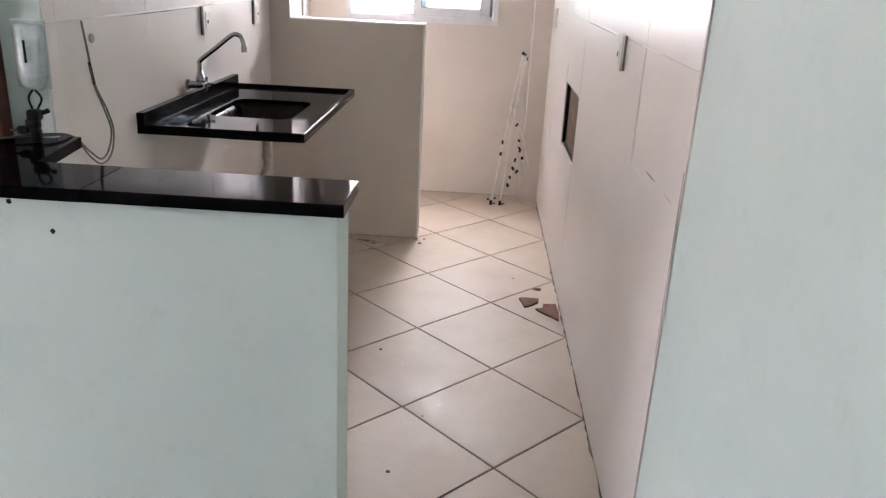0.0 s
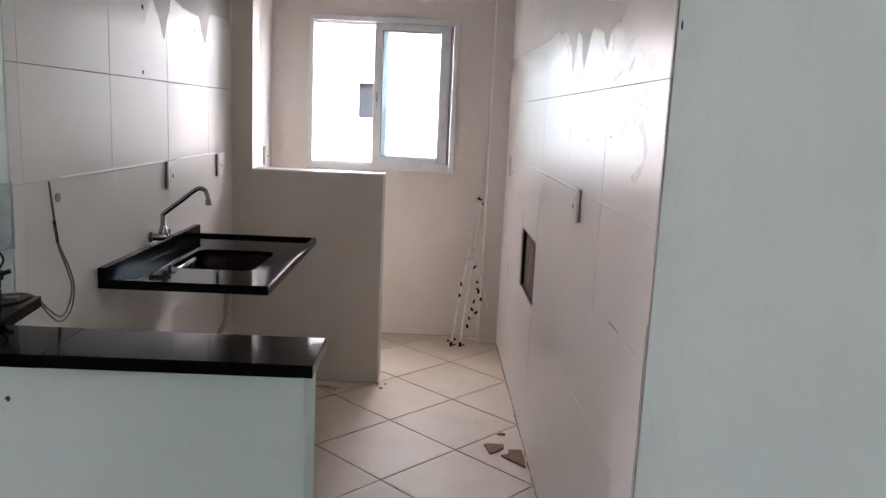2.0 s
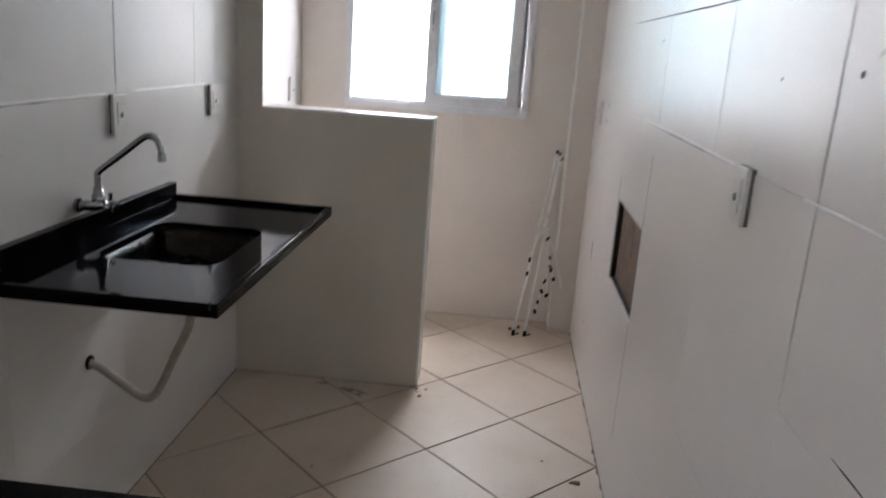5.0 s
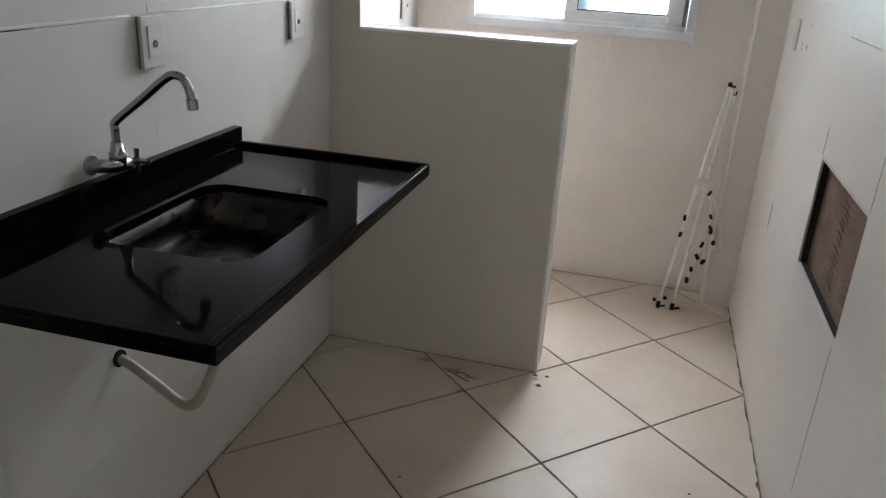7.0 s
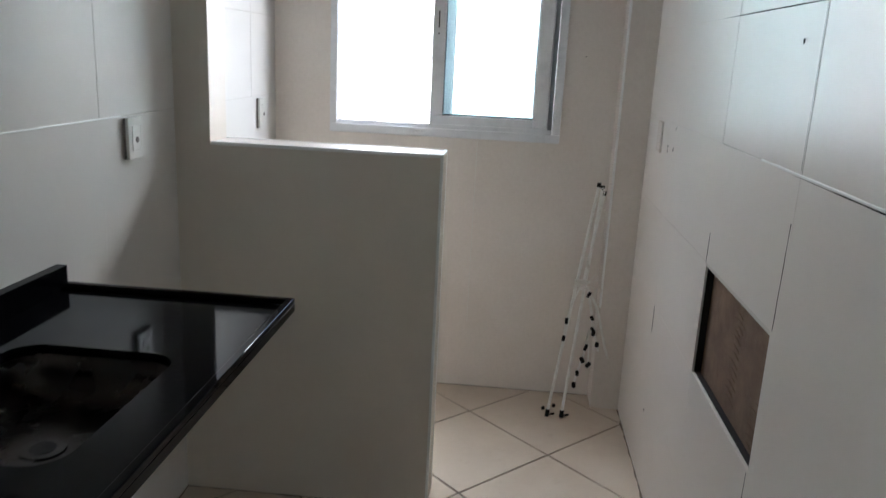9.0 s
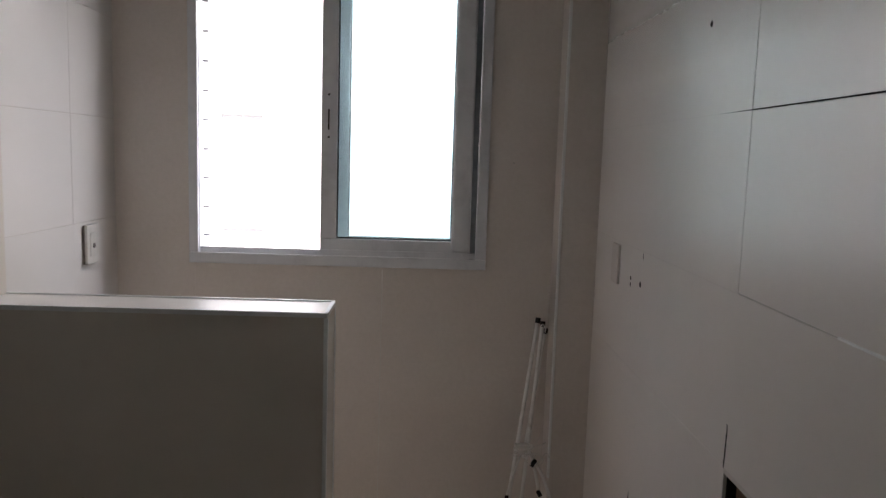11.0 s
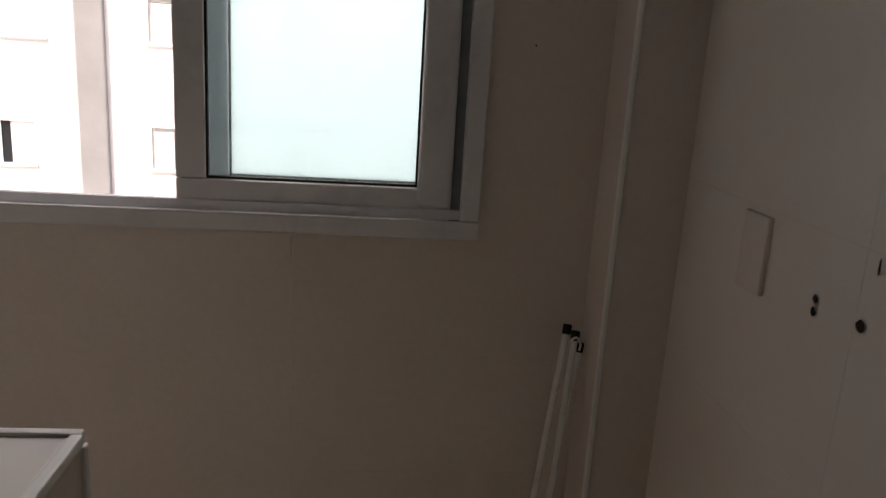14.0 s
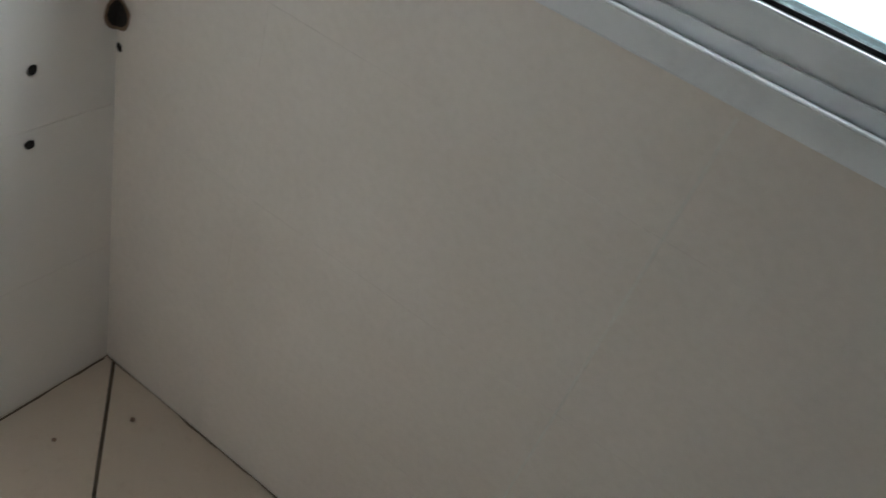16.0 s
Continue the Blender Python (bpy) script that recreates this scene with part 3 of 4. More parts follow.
def sash(x0, x1, z0, z1, y0, y1, left, right, glass, name):
    s = part(name, box_bm((x0, y0, z0), (x1, y1, z0 + 0.045), 0.003), M_alu, win)
    part("top_rail", box_bm((x0, y0, z1 - 0.04), (x1, y1, z1), 0.003), M_alu, s)
    part("stile", box_bm((x0, y0 + 0.0005, z0 + 0.0455), (x0 + left, y1 - 0.0005, z1 - 0.0405), 0.003), M_alu, s)
    part("stile", box_bm((x1 - right, y0 - 0.010, z0 + 0.012), (x1, y1 - 0.0005, z1 - 0.02), 0.011, 5), M_alu, s)
    m = (y0 + y1) / 2
    for gz0, gz1 in ((z0 + 0.0455, z0 + 0.050), (z1 - 0.045, z1 - 0.0405)):
        part("gasket", box_bm((x0 + left, m - 0.006, gz0), (x1 - right, m + 0.006, gz1)), M_black, s)
    for gx in (x0 + left, x1 - right - 0.0035):
        part("gasket", box_bm((gx, m - 0.006, z0 + 0.0505), (gx + 0.0035, m + 0.006, z1 - 0.0455)), M_black, s)
    g = part("pane", box_bm((x0 + left + 0.001, m - 0.002, z0 + 0.046), (x1 - right - 0.001, m + 0.002, z1 - 0.041)), glass, s)
    g.visible_shadow = False
    return s


inner = sash(-0.873, -0.386, WZ0 + 0.026, WZ1 - 0.026, YB + 0.007, YB + 0.031, 0.052, 0.062, M_glass, "sash")
sash(-0.833, -0.368, WZ0 + 0.026, WZ1 - 0.026, YB + 0.040, YB + 0.064, 0.046, 0.030, M_frost, "sash")
# latch on the meeting stile
part("latch", box_bm((-0.8545, YB + 0.0045, 1.530), (-0.843, YB + 0.0068, 1.608), 0.001), M_alu, inner)
part("latch_slot", box_bm((-0.8512, YB + 0.0035, 1.537), (-0.8462, YB + 0.0044, 1.602), 0.0004), M_hole, inner)
for z in (1.514, 1.648):
    part("screw", tube_bm([(-0.8485, YB + 0.0069, z), (-0.8485, YB + 0.0035, z)], 0.0035, 10), M_hole, inner)
part("screw", box_bm((-0.390, yf - 0.0012, 1.1335), (-0.371, yf + 0.002, 1.1370), 0.0005), M_hole, win)
# Strip added in the gap beside the sash, coloured for the shade there.
bar("gap_strip", -0.3855, WZ0 + 0.03, -0.3682, WZ1 - 0.03, YB + 0.012, YB + 0.030, material=M_gap_shade, bevel=0.001)
part("bead", tube_bm([(FX0 + 0.03, yf - 0.0005, FZ0 + 0.0335), (FX1 - 0.034, yf - 0.0005, FZ0 + 0.0335)], 0.0022, 8), M_alu, win)
for k in range(9):
    part("catch", box_bm((WX0 + 0.0162, YB + 0.040, WZ0 + 0.065 + 0.093 * k), (WX0 + 0.034, YB + 0.060, WZ0 + 0.0695 + 0.093 * k), 0.001), M_ledge, win, "dark catch on the outer frame")

# ---- outside ----
# Slab out of view, added to keep direct sun out of the doorway.
tagged(part("sun_block_slab", box_bm((LX - 1.7, -2.4, 2.72), (LX - 0.202, 1.2, 2.86), 0.01), M_facade), "unseen white slab added to keep sun out of the doorway", "balcony", kind="structure")
tagged(part("ground", box_bm((-900, -900, -9.2), (900, 1500, -9.0)), M_ground), "grey concrete yard far below", "ground", kind="structure")
tagged(part("storeys_below", box_bm((LX - 0.15, LY - 0.15, -9.0), (0.18, YB + 0.15, -0.162)), M_facade), "plain white storeys of the building below the flat", "building", kind="structure")
bld = empty("apartment_building", "white rendered apartment building with shuttered windows", "building")
FY = 21.0
cols = [-14.2, -11.3, -8.5, -5.4, -2.60, 0.45, 3.35, 6.2]
rows_z = [1.34 + 2.70 * k for k in range(-3, 3)]


def column_at(c0, z):
    """Where a window column stands at a height: the low windows of one column are set aside."""
    return c0 - 0.35 if c0 == -8.5 and z < 0 else c0


bm = bmesh.new()
zs = sorted({-9.0, 8.2} | {z for r in rows_z for z in (r, r + 0.93)})
for a, b in zip(zs, zs[1:]):
    if any(abs(a - r) < 1e-6 for r in rows_z):
        xs = [-18.0] + [x for c0 in cols for x in (column_at(c0, a), column_at(c0, a) + 1.0)] + [10.0]
        for x0, x1 in zip(xs[::2], xs[1::2]):
            add_box(bm, (x0, FY, a), (x1, FY + 0.25, b))
    else:
        add_box(bm, (-18.0, FY, a), (10.0, FY + 0.25, b))
part("facade", bm, M_facade, bld)
part("roof", box_bm((-18.2, FY - 0.2, 8.2), (10.2, FY + 9, 8.5), 0.03), M_facade_grey, bld)
part("body", box_bm((-18.0, FY + 0.9, -9.0), (10.0, FY + 9, 8.19)), M_facade_grey, bld)
# The pier's side shade is painted: a dark strip and a half-dark one.
part("pier", box_bm((-6.86, FY - 0.16, -9.0), (-6.27, FY - 0.002, 8.19), 0.04), M_pier_shade, bld, "facade pier coloured dark for its shaded side")
part("pier_half_shade", box_bm((-7.10, FY - 0.08, -9.0), (-6.862, FY - 0.002, 8.19), 0.03), M_facade_grey, bld, "mid-grey strip grading off the pier's shade")
for r in rows_z:
    for c0 in cols:
        low_dark = c0 == -8.5 and r < 0
        dark = low_dark or c0 == -2.60
        c0 = column_at(c0, r)
        w = part("window", box_bm((c0 + 0.002, FY + 0.10, r + 0.002), (c0 + 0.998, FY + 0.15, r + 0.928)), M_darkglass if dark else M_shutter, bld)
        bm = bmesh.new()
        for x0 in (c0 + 0.003, c0 + 0.48, c0 + 0.957):
            add_box(bm, (x0, FY + 0.06, r + 0.003), (x0 + 0.04, FY + 0.099, r + 0.927))
        part("window_frame", bm, M_shutter, w)
        part("sill", box_bm((c0 - 0.05, FY - 0.06, r - 0.06), (c0 + 1.05, FY - 0.001, r - 0.002), 0.01), M_facade_grey, w)
        if not low_dark:
            for x0 in ((c0 + 0.045, c0 + 0.525) if not dark else (c0 + 0.525,)):
                louvre = [(FY + 0.096, r + 0.92), (FY + 0.096, r + 0.01)]
                for k in range(15):
                    louvre += [(FY + 0.064, r + 0.012 + k * 0.060), (FY + 0.088, r + 0.068 + k * 0.060)]
                part("shutter", prism_bm(louvre, x0, x0 + 0.42, 0.0, lambda u, v, h: (h, u, v)), M_shutter, w, "pale louvred shutter")
        else:
            part("mullion", box_bm((c0 + 0.20, FY + 0.064, r + 0.004), (c0 + 0.27, FY + 0.098, r + 0.926), 0.004), M_facade, w)
            part("shutter", box_bm((c0 + 0.5, FY + 0.062, r + 0.004), (c0 + 0.995, FY + 0.097, r + 0.926), 0.004), M_facade, w)


# ---- bar between the rooms ----
tagged(part("bar_wall", box_bm((LX + 0.5, 1.478, 0), (-0.708, 1.615, 0.9285), 0.004), M_mint), "pale mint painted low bar wall", "bar wall", kind="structure")
tagged(part("bar_wall_return", box_bm((-2.2, 1.617, 0), (-1.545, Y_TILE_L - 0.009, 0.9285)), M_mint), "pale mint painted low bar wall", "bar wall", kind="structure")
bar_top = empty("bar_counter", "glossy black granite bar top on a mint low wall", "counter")
part("slab", box_bm((-1.236, 1.447, 0.929), (-0.690, 1.645, 0.957), 0.003, 3), M_granite, bar_top)
poly = [(LX + 0.5, 1.447), (-1.2368, 1.447), (-1.2368, 1.645), (-1.436, 1.645), (-1.470, Y_TILE_L + 0.022), (XL + 0.001, Y_TILE_L + 0.022), (XL + 0.001, Y_TILE_L - 0.009), (LX + 0.5, Y_TILE_L - 0.009)]
part("slab", prism_bm(poly, 0.929, 0.957), M_granite, bar_top)
bm = bmesh.new()
for k in range(60):
    x = -0.72 - k * 0.026
    r = random.uniform(0.002, 0.006)
    bmesh.ops.create_icosphere(bm, subdivisions=1, radius=r, matrix=Matrix.Translation((x + random.uniform(-0.01, 0.01), 1.476, 0.927 - r * 0.3)))
part("mortar_bead", bm, M_mint, bar_top, "crumbly mortar under the slab")
# dark wooden casing standing by the bar
casing = empty("door_casing", "dark red stained wooden door casing", "door frame", kind="structure")
part("jamb", box_bm((-1.78, Y_TILE_L - 0.055, 0.958), (-1.630, Y_TILE_L - 0.0085, 2.12), 0.004), M_wood, casing)
part("stop", box_bm((-1.70, Y_TILE_L - 0.068, 0.958), (-1.655, Y_TILE_L - 0.0555, 2.12), 0.003), M_wood, casing)

# plastic cover with loose wires on the mint wall
yw = Y_TILE_L - 0.0085
cover = empty("junction_cover", "cloudy plastic cover over loose wires", "junction box")
bm = bmesh.new()
prof = [(1.242, 0.038, 0.012), (1.235, 0.040, 0.02), (1.17, 0.039, 0.024), (1.12, 0.038, 0.028), (1.095, 0.032, 0.026), (1.08, 0.018, 0.014)]
rings = []
for z, w, d in prof:
    rings.append([bm.verts.new((-1.556 + w * math.cos(a), yw - d * abs(math.sin(a)) ** 0.7, z)) for a in [math.pi * k / 10 for k in range(11)]])
for a, b in zip(rings, rings[1:]):
    for k in range(10):
        bm.faces.new((a[k], a[k + 1], b[k + 1], b[k]))
bm.faces.new(rings[0]); bm.faces.new(rings[-1])
part("shell", bm, M_clear, cover, smooth=True)
part("back_plate", box_bm((-1.600, yw - 0.004, 1.085), (-1.512, yw - 0.0005, 1.252), 0.002), M_clear, cover)
part("strap", box_bm((-1.560, yw - 0.030, 1.150), (-1.555, yw - 0.0255, 1.205), 0.001), M_black, cover, "black wire end")
for dx in (-0.012, 0.010):
    part("wire", tube_bm(smooth_path([(-1.556, yw - 0.012, 1.085), (-1.548 + dx * 1.5, yw - 0.022, 1.062), (-1.540 + dx * 0.5, yw - 0.045, 1.036)], 5), 0.0028, 8), M_black, cover)
plug = empty("power_plug", "black plug and adaptor standing on the bar", "plug")
for lo, hi in (((-1.554, 1.818, 1.012), (-1.522, 1.848, 1.040)), ((-1.562, 1.822, 0.990), (-1.528, 1.846, 1.016)), ((-1.550, 1.820, 0.9575), (-1.526, 1.842, 0.994)), ((-1.582, 1.815, 0.978), (-1.552, 1.835, 0.998))):
    part("adaptor", box_bm(lo, hi, 0.009, 4), M_black, plug)
part("prong", tube_bm([(-1.581, 1.822, 0.988), (-1.598, 1.822, 0.986)], 0.0035, 8), M_chrome, plug)
part("pin_base", tube_bm([(-1.524, 1.84, 1.03), (-1.506, 1.845, 1.037)], 0.006, 10), M_black, plug)

coax = empty("cable", "two looped grey coaxial cables hanging from the wall", "cable")
for k, off in enumerate((0.0, 0.014)):
    pts = [(XL + 0.006, 2.076, 1.240), (XL + 0.012, 2.082 + off * 0.2, 1.15), (XL + 0.016, 2.090 + off * 0.4, 1.068), (XL + 0.022, 2.128 + off, 0.985), (XL + 0.03, 2.136 + off, 0.93 - off * 0.3), (XL + 0.034, 2.102 + off, 0.882 - off),
           (XL + 0.036, 2.050, 0.866 - off), (XL + 0.036, 1.99, 0.90 - off), (XL + 0.03, 1.915, 0.958), (XL - 0.01, 1.855, 0.969 + off * 0.3), (-1.56, 1.853, 0.967 + off * 0.2), (-1.632, 1.800, 0.966)]
    part("lead", tube_bm(smooth_path(pts, 7), 0.0027, 8), mat("grey_cable_sheath_" + "ab"[k], (0.10, 0.095, 0.085), 0.5), coax, smooth=True)
part("sleeve", tube_bm([(XL + 0.012, 2.084, 1.13), (XL + 0.016, 2.091, 1.07)], 0.0045, 8), M_black, coax)


# ---- sockets ----
def socket(wall_side, y, z, w, h, label, dot=True):
    """A plate on a side wall, turned to face the room."""
    s = empty("wall_socket", label, "socket", "wall sockets")
    sx = 1 if wall_side == "left" else -1
    # Added dark box: its colour gives the plate's shaded edge.
    part("gap_shade_box", box_bm((0, -w / 2 + 0.001, -h / 2 + 0.001), (0.0075, w / 2 - 0.001, h / 2 - 0.001)), M_outlet, s, "dark box for the shade behind the plate")
    bm = box_bm((0.0076, -w / 2, -h / 2), (0.016, w / 2, h / 2), 0.003, 3)
    face = M_tile_back if y > 4.5 and wall_side == "right" else M_plastic
    part("plate", bm, face, s)
    if dot:
        part("insert", box_bm((0.0162, -w * 0.28, -h * 0.30), (0.0185, w * 0.28, h * 0.30), 0.002), face, s)
        part("outlet", tube_bm([(0.0180, 0, -0.004), (0.0205, 0, -0.004)], 0.0075, 14), M_outlet, s, "dark outlet face")
    x0 = XL if wall_side == "left" else (0.009 if y > 4.5 else 0.0)
    s.matrix_basis = Matrix.Translation((x0, y, z)) @ Matrix.Diagonal((sx, 1, 1, 1))
    return s


socket("left", 3.045, 1.187, 0.080, 0.108, "white plastic socket plate above the sink")
socket("left", 3.747, 1.184, 0.078, 0.108, "white plastic socket plate near the partition")
socket("right", 2.367, 1.208, 0.080, 0.104, "white plastic socket plate on the tiled wall")
socket("right", 4.622, 1.187, 0.070, 0.108, "white blank plate near the window", False)
socket("left", 4.790, 1.177, 0.075, 0.115, "white switch plate in the laundry corner")
tagged(part("cable_outlet", tube_bm([(XL - 0.001, 2.128, 1.190), (XL + 0.006, 2.128, 1.190)], 0.013, 16), mat("brown_outlet_plastic", (0.27, 0.23, 0.19), 0.5)), "small brown round cable outlet", "outlet")


# ---- drilled holes and chips ----
def hole(wall_ob, at, axis, r, stretch=1.0):
    bm = bmesh.new()
    n = 10
    d = Vector(axis)
    u = Vector((0, 0, 1))
    v = d.cross(u)
    a = Vector(at)
    ring0, ring1 = [], []
    for k in range(n):
        t = 2 * math.pi * k / n
        rr = r * random.uniform(0.8, 1.15)
        off = u * math.sin(t) * rr * stretch + v * math.cos(t) * rr
        ring0.append(bm.verts.new(a + off + d * 0.0026))
        ring1.append(bm.verts.new(a + off * 0.55 + d * 0.0021))
    for k in range(n):
        bm.faces.new((ring0[k], ring0[(k + 1) % n], ring1[(k + 1) % n], ring1[k]))
    bm.faces.new(ring1)
    part("drill_hole", bm, M_hole, wall_ob)


for y, z, r in ((3.340, 2.028, 0.007), (3.368, 2.028, 0.006), (4.008, 2.045, 0.007), (4.012, 1.731, 0.007), (3.347, 1.725, 0.007), (1.987, 1.430, 0.005), (2.276, 1.415, 0.004), (4.337, 0.26, 0.006),
                (4.464, 1.170, 0.006), (4.464, 1.154, 0.006), (4.376, 1.168, 0.008), (1.715, 1.51, 0.003), (3.337, 1.490, 0.006)):
    hole(wall_right, (0, y, z), (-1, 0, 0), r)
hole(wall_right, (0, 4.364, 1.237), (-1, 0, 0), 0.0022, 5)
hole(wall_right, (0, 4.365, 0.590), (-1, 0, 0), 0.005, 10)


def crack(wall_ob, x, face, pts, w):
    """A thin ragged line of open joint on a side wall."""
    bm = bmesh.new()
    a = []
    for y, z in pts:
        k = w * random.uniform(0.4, 1.2)
        a.append((bm.verts.new((x + face * 0.0016, y - k, z)), bm.verts.new((x + face * 0.0016, y + k, z))))
    for p, q in zip(a, a[1:]):
        bm.faces.new((p[0], p[1], q[1], q[0]))
    part("open_joint", bm, M_hole, wall_ob)


def ragged(y0, z0, y1, z1, n=7):
    return [(y0 + (y1 - y0) * k / n + random.uniform(-0.0012, 0.0012), z0 + (z1 - z0) * k / n) for k in range(n + 1)]


crack(wall_right, 0, -1, ragged(3.268, 0.945, 3.260, 1.16), 0.0022)
crack(wall_right, 0, -1, ragged(3.252, 1.26, 3.251, 1.90), 0.0010)
crack(wall_right, 0, -1, ragged(3.295, 0.22, 3.285, 0.628), 0.0016)
crack(wall_right, 0, -1, ragged(3.803, 0.94, 3.800, 1.02), 0.0030)
crack(wall_right, 0, -1, ragged(2.052, 1.28, 2.052, 1.78), 0.0009)
crack(wall_right, 0, -1, ragged(2.615, 1.33, 2.615, 1.66), 0.0009)
crack(wall_right, 0, -1, ragged(Y_TILE_R + 0.002, 0.62, Y_TILE_R + 0.002, 1.05), 0.0022)
crack(wall_right, 0, -1, ragged(Y_TILE_R + 0.002, 1.2, Y_TILE_R + 0.002, 1.9), 0.0012)
crack(wall_left, XL, 1, ragged(3.050, 1.27, 3.050, 1.80), 0.0010)
crack(wall_left, XL, 1, ragged(2.510, 1.27, 2.510, 1.75), 0.0009)


def level_crack(wall_ob, x, face, y0, y1, z, w):
    """An open level joint on a side wall, dark where the grout fell out."""
    bm = bmesh.new()
    n = max(3, int((y1 - y0) / 0.06))
    a = []
    for k in range(n + 1):
        y, s = y0 + (y1 - y0) * k / n, w * random.uniform(0.35, 1.2) * min(1.0, 0.1 + k / 4, 0.1 + (n - k) / 4)
        a.append((bm.verts.new((x + face * 0.0016, y, z - s)), bm.verts.new((x + face * 0.0016, y, z + s))))
    for p, q in zip(a, a[1:]):
        bm.faces.new((p[0], p[1], q[1], q[0]))
    part("open_joint", bm, M_hole, wall_ob)


def grout_bead(wall_ob, x, y0, y1, z):
    """Grout squeezed out along a level joint."""
    n = max(3, int((y1 - y0) / 0.05))
    pts = [(x, y0 + (y1 - y0) * k / n, z + random.uniform(-0.0006, 0.0006)) for k in range(n + 1)]
    part("grout_bead", tube_bm(pts, 0.003, 6, [0.0026 * random.uniform(0.6, 1.15) for p in pts]), M_strip, wall_ob, smooth=True)


RZ1, RZ2, LZ1, LZ2 = 0.016 + 0.3085 * 4, 0.016 + 0.3085 * 5, 0.008 + 0.3085 * 4, 0.008 + 0.3085 * 5
level_crack(wall_right, 0, -1, 1.750, 1.862, 0.968, 0.0042)
level_crack(wall_right, 0, -1, 1.565, 1.655, 0.966, 0.0016)
level_crack(wall_right, 0, -1, 1.53, 3.95, RZ2, 0.0014)
level_crack(wall_right, 0, -1, 2.50, 3.30, RZ1 - 0.003, 0.0013)
level_crack(wall_left, XL, 1, 1.93, 3.98, LZ2, 0.0015)
level_crack(wall_left, XL, 1, 2.30, 2.98, LZ1 - 0.004, 0.0012)
grout_bead(wall_right, 0, 2.41, 3.48, RZ1 + 0.001)
grout_bead(wall_right, 0, 1.84, 2.10, RZ1 + 0.001)
grout_bead(wall_left, XL, 2.12, 2.99, LZ1 + 0.001)
grout_bead(wall_left, XL, 3.12, 3.70, LZ1 + 0.001)

for x, z0, z1 in ((-0.669, 0.30, 1.09),):
    n = 16
    pts = [(x + random.uniform(-0.0005, 0.0005), YB + 0.0010, z0 + (z1 - z0) * k / n) for k in range(n + 1)]
    part("grout_bead", tube_bm(pts, 0.002, 6, [0.0019 * random.uniform(0.88, 1.1) for p in pts]), M_plastic, wall_back, smooth=True)


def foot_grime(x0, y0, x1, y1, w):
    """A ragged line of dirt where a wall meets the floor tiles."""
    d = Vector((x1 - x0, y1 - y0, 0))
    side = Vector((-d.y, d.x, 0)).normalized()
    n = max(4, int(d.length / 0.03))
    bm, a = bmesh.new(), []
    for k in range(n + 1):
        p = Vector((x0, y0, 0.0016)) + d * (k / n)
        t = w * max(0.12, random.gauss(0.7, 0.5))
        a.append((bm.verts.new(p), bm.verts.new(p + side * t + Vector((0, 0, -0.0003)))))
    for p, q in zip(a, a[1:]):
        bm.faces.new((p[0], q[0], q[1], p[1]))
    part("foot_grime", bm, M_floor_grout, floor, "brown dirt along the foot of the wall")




def floor_stain(x, y, r, n=14):
    """A thin brown smudge of dried dirt, with an uneven outline."""
    bm = bmesh.new()
    ring = [bm.verts.new((x + r * random.uniform(0.45, 1.2) * math.cos(2 * math.pi * k / n), y + 0.55 * r * random.uniform(0.45, 1.2) * math.sin(2 * math.pi * k / n), 0.0014)) for k in range(n)]
    bm.faces.new(ring)
    part("stain", bm, M_dirt, floor, "thin brown dirt smudge")


for x, y, r in ((-0.93, 3.90, 0.030), (-1.00, 3.93, 0.045), (-0.87, 3.87, 0.014), (-1.12, 3.96, 0.035), (-0.71, 3.97, 0.016), (-0.95, 3.80, 0.022)):
    floor_stain(x, y, r)
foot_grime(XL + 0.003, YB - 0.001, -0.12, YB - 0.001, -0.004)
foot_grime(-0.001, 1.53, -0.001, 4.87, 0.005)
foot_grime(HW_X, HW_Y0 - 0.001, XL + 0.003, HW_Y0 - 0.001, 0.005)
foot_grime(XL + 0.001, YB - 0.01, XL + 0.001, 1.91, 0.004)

# pipe hole broken through in the laundry corner, with a ragged brown edge
for material, grow, lift, name in ((M_mortar, 1.25, 0.0020, "hole_edge"), (M_hole, 1.0, 0.0026, "pipe_hole")):
    bm = bmesh.new()
    steps = [math.pi * k / 10 for k in range(11)]
    for fold in (0, 1):
        ring = []
        for a in steps:
            s, z = math.sin(a) * grow * random.uniform(0.93, 1.07), 0.786 + 0.022 * math.cos(a) * grow
            ring.append(bm.verts.new((XL + 0.024 * s + 0.0005, YB - lift, z) if fold == 0 else (XL + lift, YB - 0.020 * s - 0.0005, z)))
        bm.faces.new(ring)
    part(name, bm, material, wall_back)
hole(wall_mint, (0.0035, 1.477, 1.656), (-1, 0, 0), 0.007, 1.5)
for y, z, r in ((3.77, 2.052, 0.009), (2.80, 1.800, 0.010), (3.46, 2.074, 0.008), (2.793, 1.572, 0.008), (3.392, 1.780, 0.008), (4.857, 0.727, 0.0085), (4.848, 0.601, 0.0085)):
    hole(wall_left, (XL, y, z), (1, 0, 0), r)
hole(wall_back, (-1.514, YB, 0.732), (0, -1, 0), 0.006, 1.4)
hole(wall_back, (-0.255, YB, 1.45), (0, -1, 0), 0.0018)
bwall = bpy.data.objects["bar_wall"]
for x, z in ((-1.30, 0.865), (-1.385, 0.925)):
    hole(bwall, (x, 1.442, z), (0, -1, 0), 0.006)


